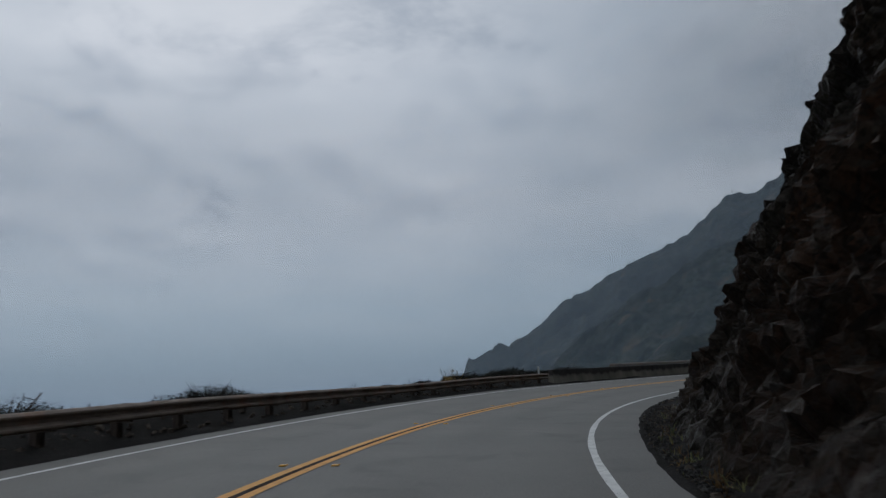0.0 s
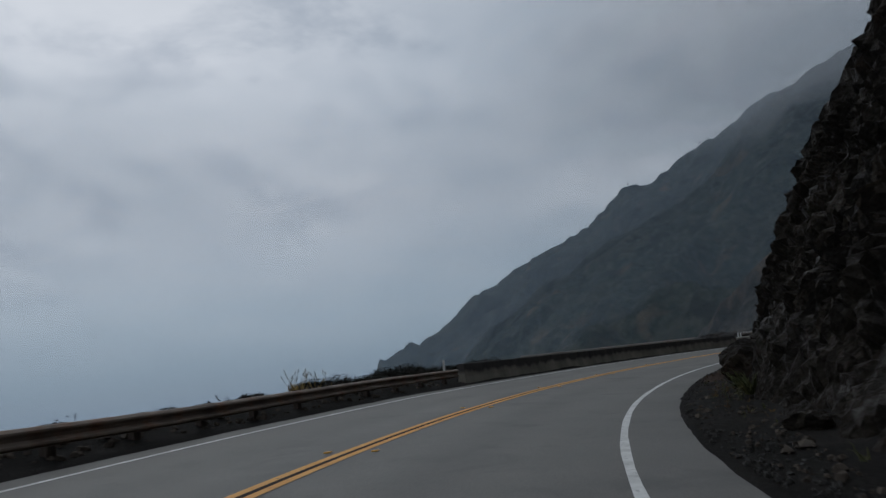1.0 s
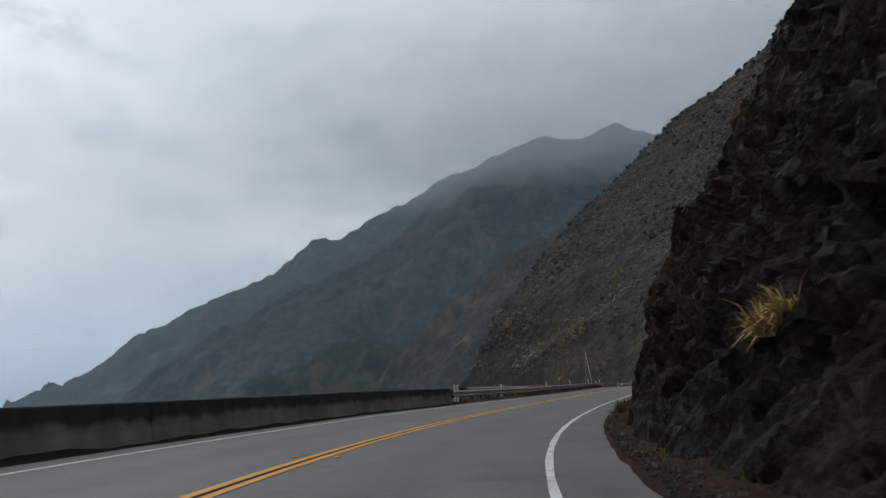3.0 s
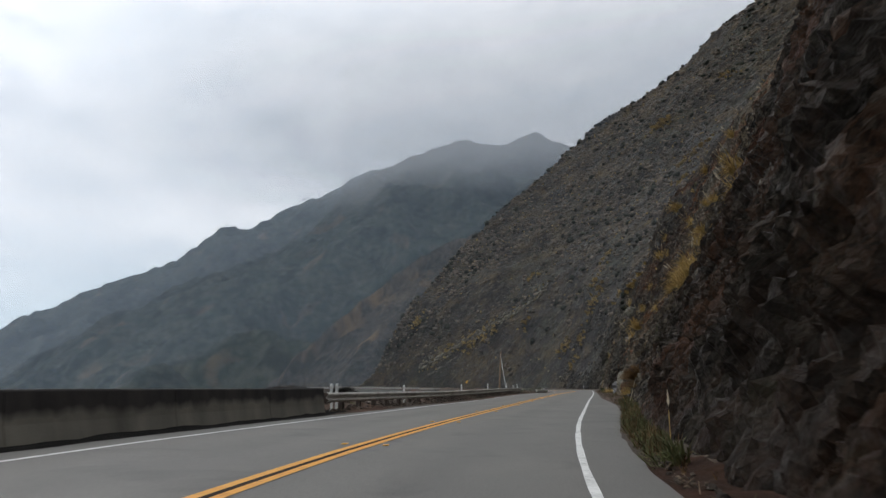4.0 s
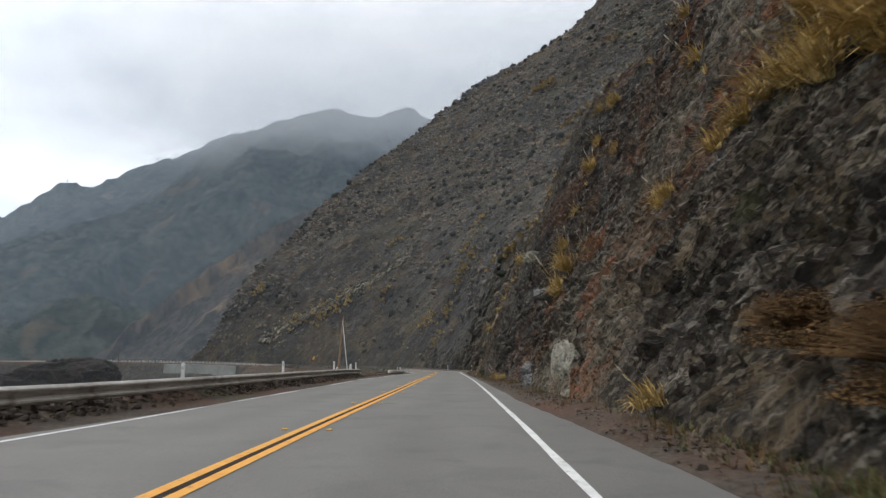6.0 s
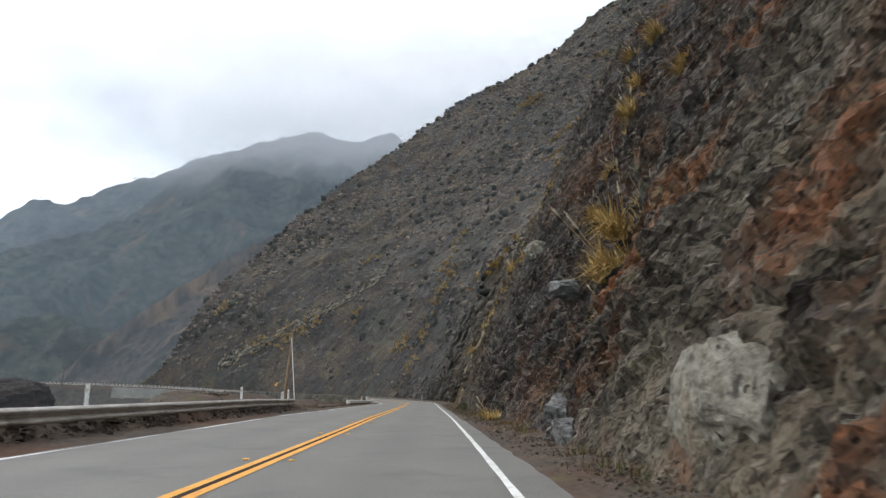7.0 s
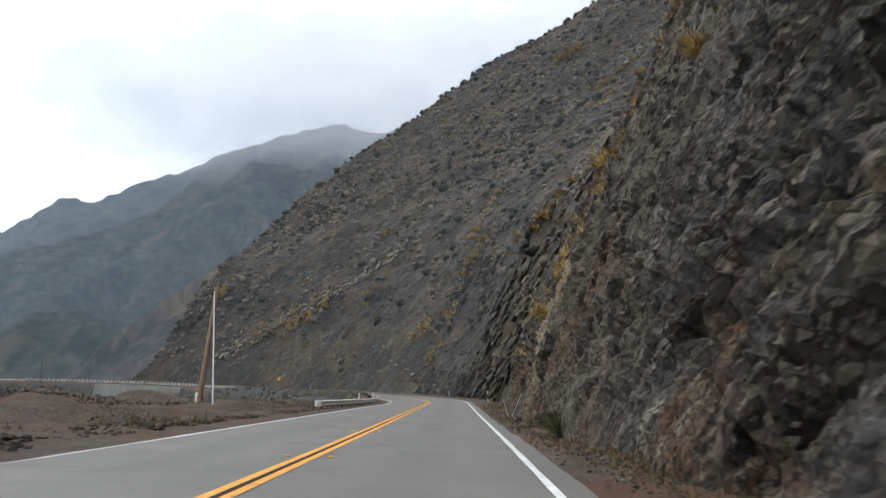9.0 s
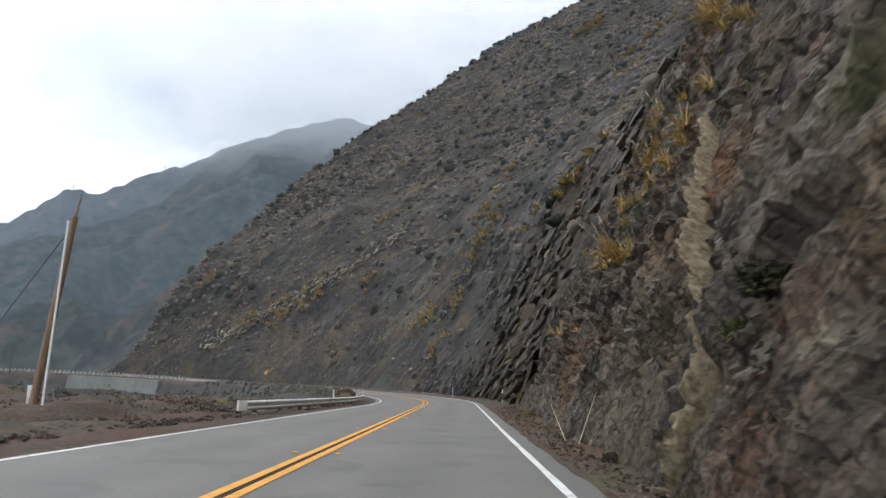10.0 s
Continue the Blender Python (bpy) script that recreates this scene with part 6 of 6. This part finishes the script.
# scrub over the hillside, thicker towards the crest: low lumpy cushions with leaf sprays
def cushion(seed):
    """One scrub cushion of unit radius: a lumpy mound and leaf sprays on it."""
    bm = bmesh.new()
    bmesh.ops.create_icosphere(bm, subdivisions=2, radius=1.0)
    co = np.array([v.co for v in bm.verts])
    co = co * (1 + 0.45 * vnoise(co * 2.1 + seed * 5.3, seed) + 0.3 * vnoise(co * 4.7 + seed, seed + 3))[:, None] * np.array([1.0, 1.0, 0.9])
    bm.verts.index_update()
    fc = [[v.index for v in f.verts] for f in bm.faces]
    bm.free()
    rg = random.Random(seed)
    vs = [Vector(c) for c in co]
    bush_into(vs, fc, Vector((0, 0, 0)), Vector((0, 0, 1)), 0.95, rg, 11, 0.2)
    return np.array([tuple(v) for v in vs]), fc


CUSHIONS = [cushion(k) for k in range(7)]


def hill_spots(n, low, seed, s0=118, s1=272, clump=-0.35):
    """Places on the hillside (n x 3), thinner near the road, in drifts."""
    rg = np.random.default_rng(seed)
    s_ = rg.uniform(s0, s1, n)
    crest = np.interp(s_, CREST_S, CREST_Z)
    up = rg.uniform(0, 1, n) * (crest + 1.0 - low) + low
    i, j = np.clip(np.searchsorted(s_far, s_), 0, len(s_far) - 1), np.clip(np.searchsorted(ups_far, up), 0, len(ups_far) - 1)
    p_ = HILL_G[i, j] + rg.normal(0, 0.15, (n, 3))
    keep = (rg.random(n) < np.clip(0.05 + (up - 12) / 45.0, 0.06, 1.0)) & (vnoise(p_ * 0.05, 77) + rg.normal(0, 0.2, n) > clump)
    return p_[keep], up[keep], rg


def scatter(name, p_, size, rg, material, label, category):
    """Many cushions as one mesh, each turned and stretched."""
    vs, fs, b = [], [], 0
    pick = rg.integers(0, len(CUSHIONS), len(p_))
    turn = rg.uniform(0, 6.283, len(p_))
    sq = rg.uniform(0.75, 1.15, len(p_))
    for c, k, a, r, q in zip(p_, pick, turn, size, sq):
        v, f = CUSHIONS[k]
        ca, sa = math.cos(a) * r, math.sin(a) * r
        vs.append(np.stack([v[:, 0] * ca - v[:, 1] * sa, v[:, 0] * sa + v[:, 1] * ca, v[:, 2] * r * q], 1) + c - np.array([0, 0, 0.25 * r]))
        fs.extend([[b + m for m in face] for face in f])
        b += len(v)
    return tagged(link_mesh(name, np.concatenate(vs), fs, material, smooth=True), label, category, kind="stuff")


P_, UP_, RG_ = hill_spots(19500, 4, 3, s0=127)
scatter("hill_scrub", P_, (0.2 + 0.5 * RG_.random(len(P_)) ** 1.6) * (1 + 0.5 * (RG_.random(len(P_)) < 0.1)), RG_, M_SHRUB, "dense grey-brown scrub on the hillside", "scrub")
# broken rock slabs standing out of the lower hillside beside the cut, tilted with the beds
RG_ = np.random.default_rng(29)
n_ = 3600
s_ = 119 + 56 * RG_.random(n_) ** 1.5
up_ = 0.6 + 26 * RG_.random(n_) ** 1.3
P_ = HILL_G[np.clip(np.searchsorted(s_far, s_), 0, len(s_far) - 1), np.clip(np.searchsorted(ups_far, up_), 0, len(ups_far) - 1)] + RG_.normal(0, 0.2, (n_, 3))
P_ = P_[vnoise(P_ * 0.16, 41) + RG_.normal(0, 0.25, n_) > -0.02]
CORNERS = np.array([(x, y, z) for x in (-1, 1) for y in (-1, 1) for z in (-1, 1)], float)
vs, fs = [], []
for k, c in enumerate(P_):
    r = 0.10 + 0.30 * RG_.random() ** 2
    q = CORNERS * np.array([1.7, 1.0, 0.45]) * (1 + RG_.uniform(-0.45, 0.25, (8, 3))) * r
    vs.append(q[:, :1] * np.array(BED_A) + q[:, 1:2] * np.array(BED_W) + q[:, 2:] * np.array(BED_N) + c)
    fs.extend([[8 * k + m for m in f] for f in ((0, 1, 3, 2), (4, 6, 7, 5), (0, 4, 5, 1), (2, 3, 7, 6), (0, 2, 6, 4), (1, 5, 7, 3))])
tagged(link_mesh("hill_rocks", np.concatenate(vs), fs, M_GREYSLAB), "broken grey rock slabs on the lower hillside", "rocks", kind="stuff")
P_, UP_, RG_ = hill_spots(1500, 10, 5, s0=138, clump=0.05)
scatter("hill_bushes", P_, RG_.uniform(0.5, 1.1, len(P_)), RG_, M_HILLBUSH, "dark rounded bushes scattered over the hillside", "bushes")
def bank_spots(n, s0, s1, o0, o1, seed):
    rg = np.random.default_rng(seed)
    s_, o_ = rg.uniform(s0, s1, n), rg.uniform(o0, o1, n)
    x, y, _ = at(s_, o_)
    return np.stack([x, y, ground_z(s_, o_) - 0.05], 1), rg


P_, RG_ = bank_spots(560, 126, 238, -9.5, -5.8, 11)
scatter("far_bank_scrub", P_, RG_.uniform(0.15, 0.42, len(P_)), RG_, M_DARKWEED, "low grey-green scrub along the outer edge of the far bend", "scrub")
P_, RG_ = bank_spots(26, 106, 122, -12.5, -7.2, 13)
scatter("pullout_bushes", P_, RG_.uniform(0.3, 0.7, len(P_)), RG_, M_WEED, "green bushes at the end of the dirt pull-out", "bushes")
vg, fg = [], []
P_, UP_, RG_ = hill_spots(2600, 3, 7)
for p_ in P_[:900]:
    tuft(vg, fg, Vector(p_.tolist()), Vector((-0.5, -0.5, 0.47)), 22, rng.uniform(0.5, 1.1), 1.0, rng, 0.045, 0.5)
RG_ = np.random.default_rng(21)
cs_ = RG_.uniform(192, 268, 150)
P_ = np.array([tuple(on_face(float(a), float(np.interp(a, CREST_S, CREST_Z)) - float(b))[0]) for a, b in zip(cs_, RG_.uniform(-0.5, 3.0, 150))])
scatter("crest_bushes", P_, RG_.uniform(0.4, 1.5, len(P_)) * (0.5 + 0.5 * (vnoise(P_ * 0.12, 5) > 0)), RG_, M_HILLBUSH, "dark bushes standing along the crest of the hill", "bushes")
for k in range(130):
    s = rng.uniform(206, 250)
    up = float(np.interp(s, ls, lu)) + rng.gauss(0.5, 1.6)
    p, out = on_face(s, up)
    tuft(vg, fg, p, out, 24, rng.uniform(0.6, 1.2), 1.0, rng, 0.05, 0.5)
PATCHES = [(208, 95, 26), (206, 96, 14), (186, 69, 16), (181, 71, 18), (178, 58, 10), (143, 22, 4), (142, 23, 3), (155, 21, 4), (181, 35, 8), (172, 25, 8), (171, 21, 8), (172, 13, 10),
           (174, 20, 6), (171, 7, 6), (181, 12, 6), (217, 37, 8), (257, 23, 18), (239, 13, 10), (229, 15, 10), (225, 17, 10), (221, 18, 10), (231, 13, 8), (145, 20, 3), (207, 19, 8),
           (183, 11, 6), (179, 28, 7), (196, 110, 8)]
for cs, cu, nn in PATCHES:
    for k in range(int(nn * 1.6)):
        p, out = on_face(cs + rng.gauss(0, 1.2), max(1, cu + rng.gauss(0, 1.3)))
        tuft(vg, fg, p + out * 0.25, out, 46, rng.uniform(0.8, 1.7), 1.0, rng, 0.09, 0.5)
tagged(link_mesh("hill_grass", vg, fg, M_DRYGRASS), "patches of dry yellow grass on the hillside", "grass", kind="stuff")
# thin scrub and grass on the upper rock cut
vs, fs, vg, fg = [], [], [], []
for k in range(1900):
    s = rng.uniform(-60, 118)
    up = rng.uniform(7, 60)
    if rng.random() > (up - 3) / 30:
        continue
    p, out = on_face(s, up) if up < 45 else on_slope(s, up)
    if rng.random() < 0.22:
        tuft(vg, fg, p, out, 18, rng.uniform(0.3, 0.9), 1.0, rng, 0.018, 0.5)
    else:
        r = rng.uniform(0.2, 0.6)
        bush_into(vs, fs, p, Vector((0, 0, 1)), r, rng, 30, 0.09)
for k in range(300):
    s = rng.uniform(90, 118)
    up = rng.uniform(3, 24)
    if vnoise(np.array([[s * 0.25, up * 0.25, 1.0]]), 83)[0] < 0.12:
        continue
    p, out = on_face(s, up)
    tuft(vg, fg, p, out, 40, rng.uniform(0.35, 0.8), 1.1, rng, 0.016, 0.6)
tagged(link_mesh("cut_scrub", vs, fs, M_SHRUB), "scattered dark scrub on the upper rock cut", "scrub", kind="stuff")
tagged(link_mesh("cut_grass", vg, fg, M_STRAW), "scattered dry grass on the upper rock cut", "grass", kind="stuff")
# single small trees on the far ridge line
for ax, ez, d, h in ((-0.556, 0.262, 1715, 13), (-0.447, 0.281, 1690, 14), (-0.437, 0.285, 1688, 11), (-0.426, 0.290, 1686, 15), (-0.40, 0.299, 1676, 12)):
    tree = tagged(new("tree"), "small dark tree on the far ridge line", "tree", group="trees on the far ridge")
    tree.location = (ax * d, d, 1 + ez * d + 2)
    part("trunk", tapered((0, 0, -2), (0.5, 0, h * 0.6), 0.5, 0.25, 6, 2), M_POST, tree)
    tv, tf = [], []
    for k in range(5):
        bush_into(tv, tf, Vector((rng.uniform(-2, 2), rng.uniform(-2, 2), h * rng.uniform(0.45, 0.9))), Vector((0, 0, 1)), rng.uniform(1.2, 2.4), rng, 26, 0.8)
    link_mesh("crown", tv, tf, M_SHRUB, tree)
# dead stalks lying and leaning at the foot of the cut
for k, (s, up, dx, dy, dz) in enumerate(((22.4, 0.1, 0.42, 0.1, 1.2), (21.9, 0.15, 0.68, 0.1, 1.05), (-47.2, 0.0, 0.7, 1.3, 0.9), (91.2, 0.4, 0.5, 0.7, 0.9), (92.8, 0.3, -0.2, 1.0, 0.7), (-26.0, -0.1, -0.6, 1.2, 0.05))):
    p, out = on_slope(s, up)
    st = tagged(new("dry_stalk"), "bleached dry stalk leaning at the foot of the cut", "stalk", group="dry stalks at the foot of the cut")
    st.location = p + out * 0.15
    part("stem", tapered((0, 0, -0.1), (dx, dy, dz), 0.010, 0.005, 6, 3), M_PLUME, st)
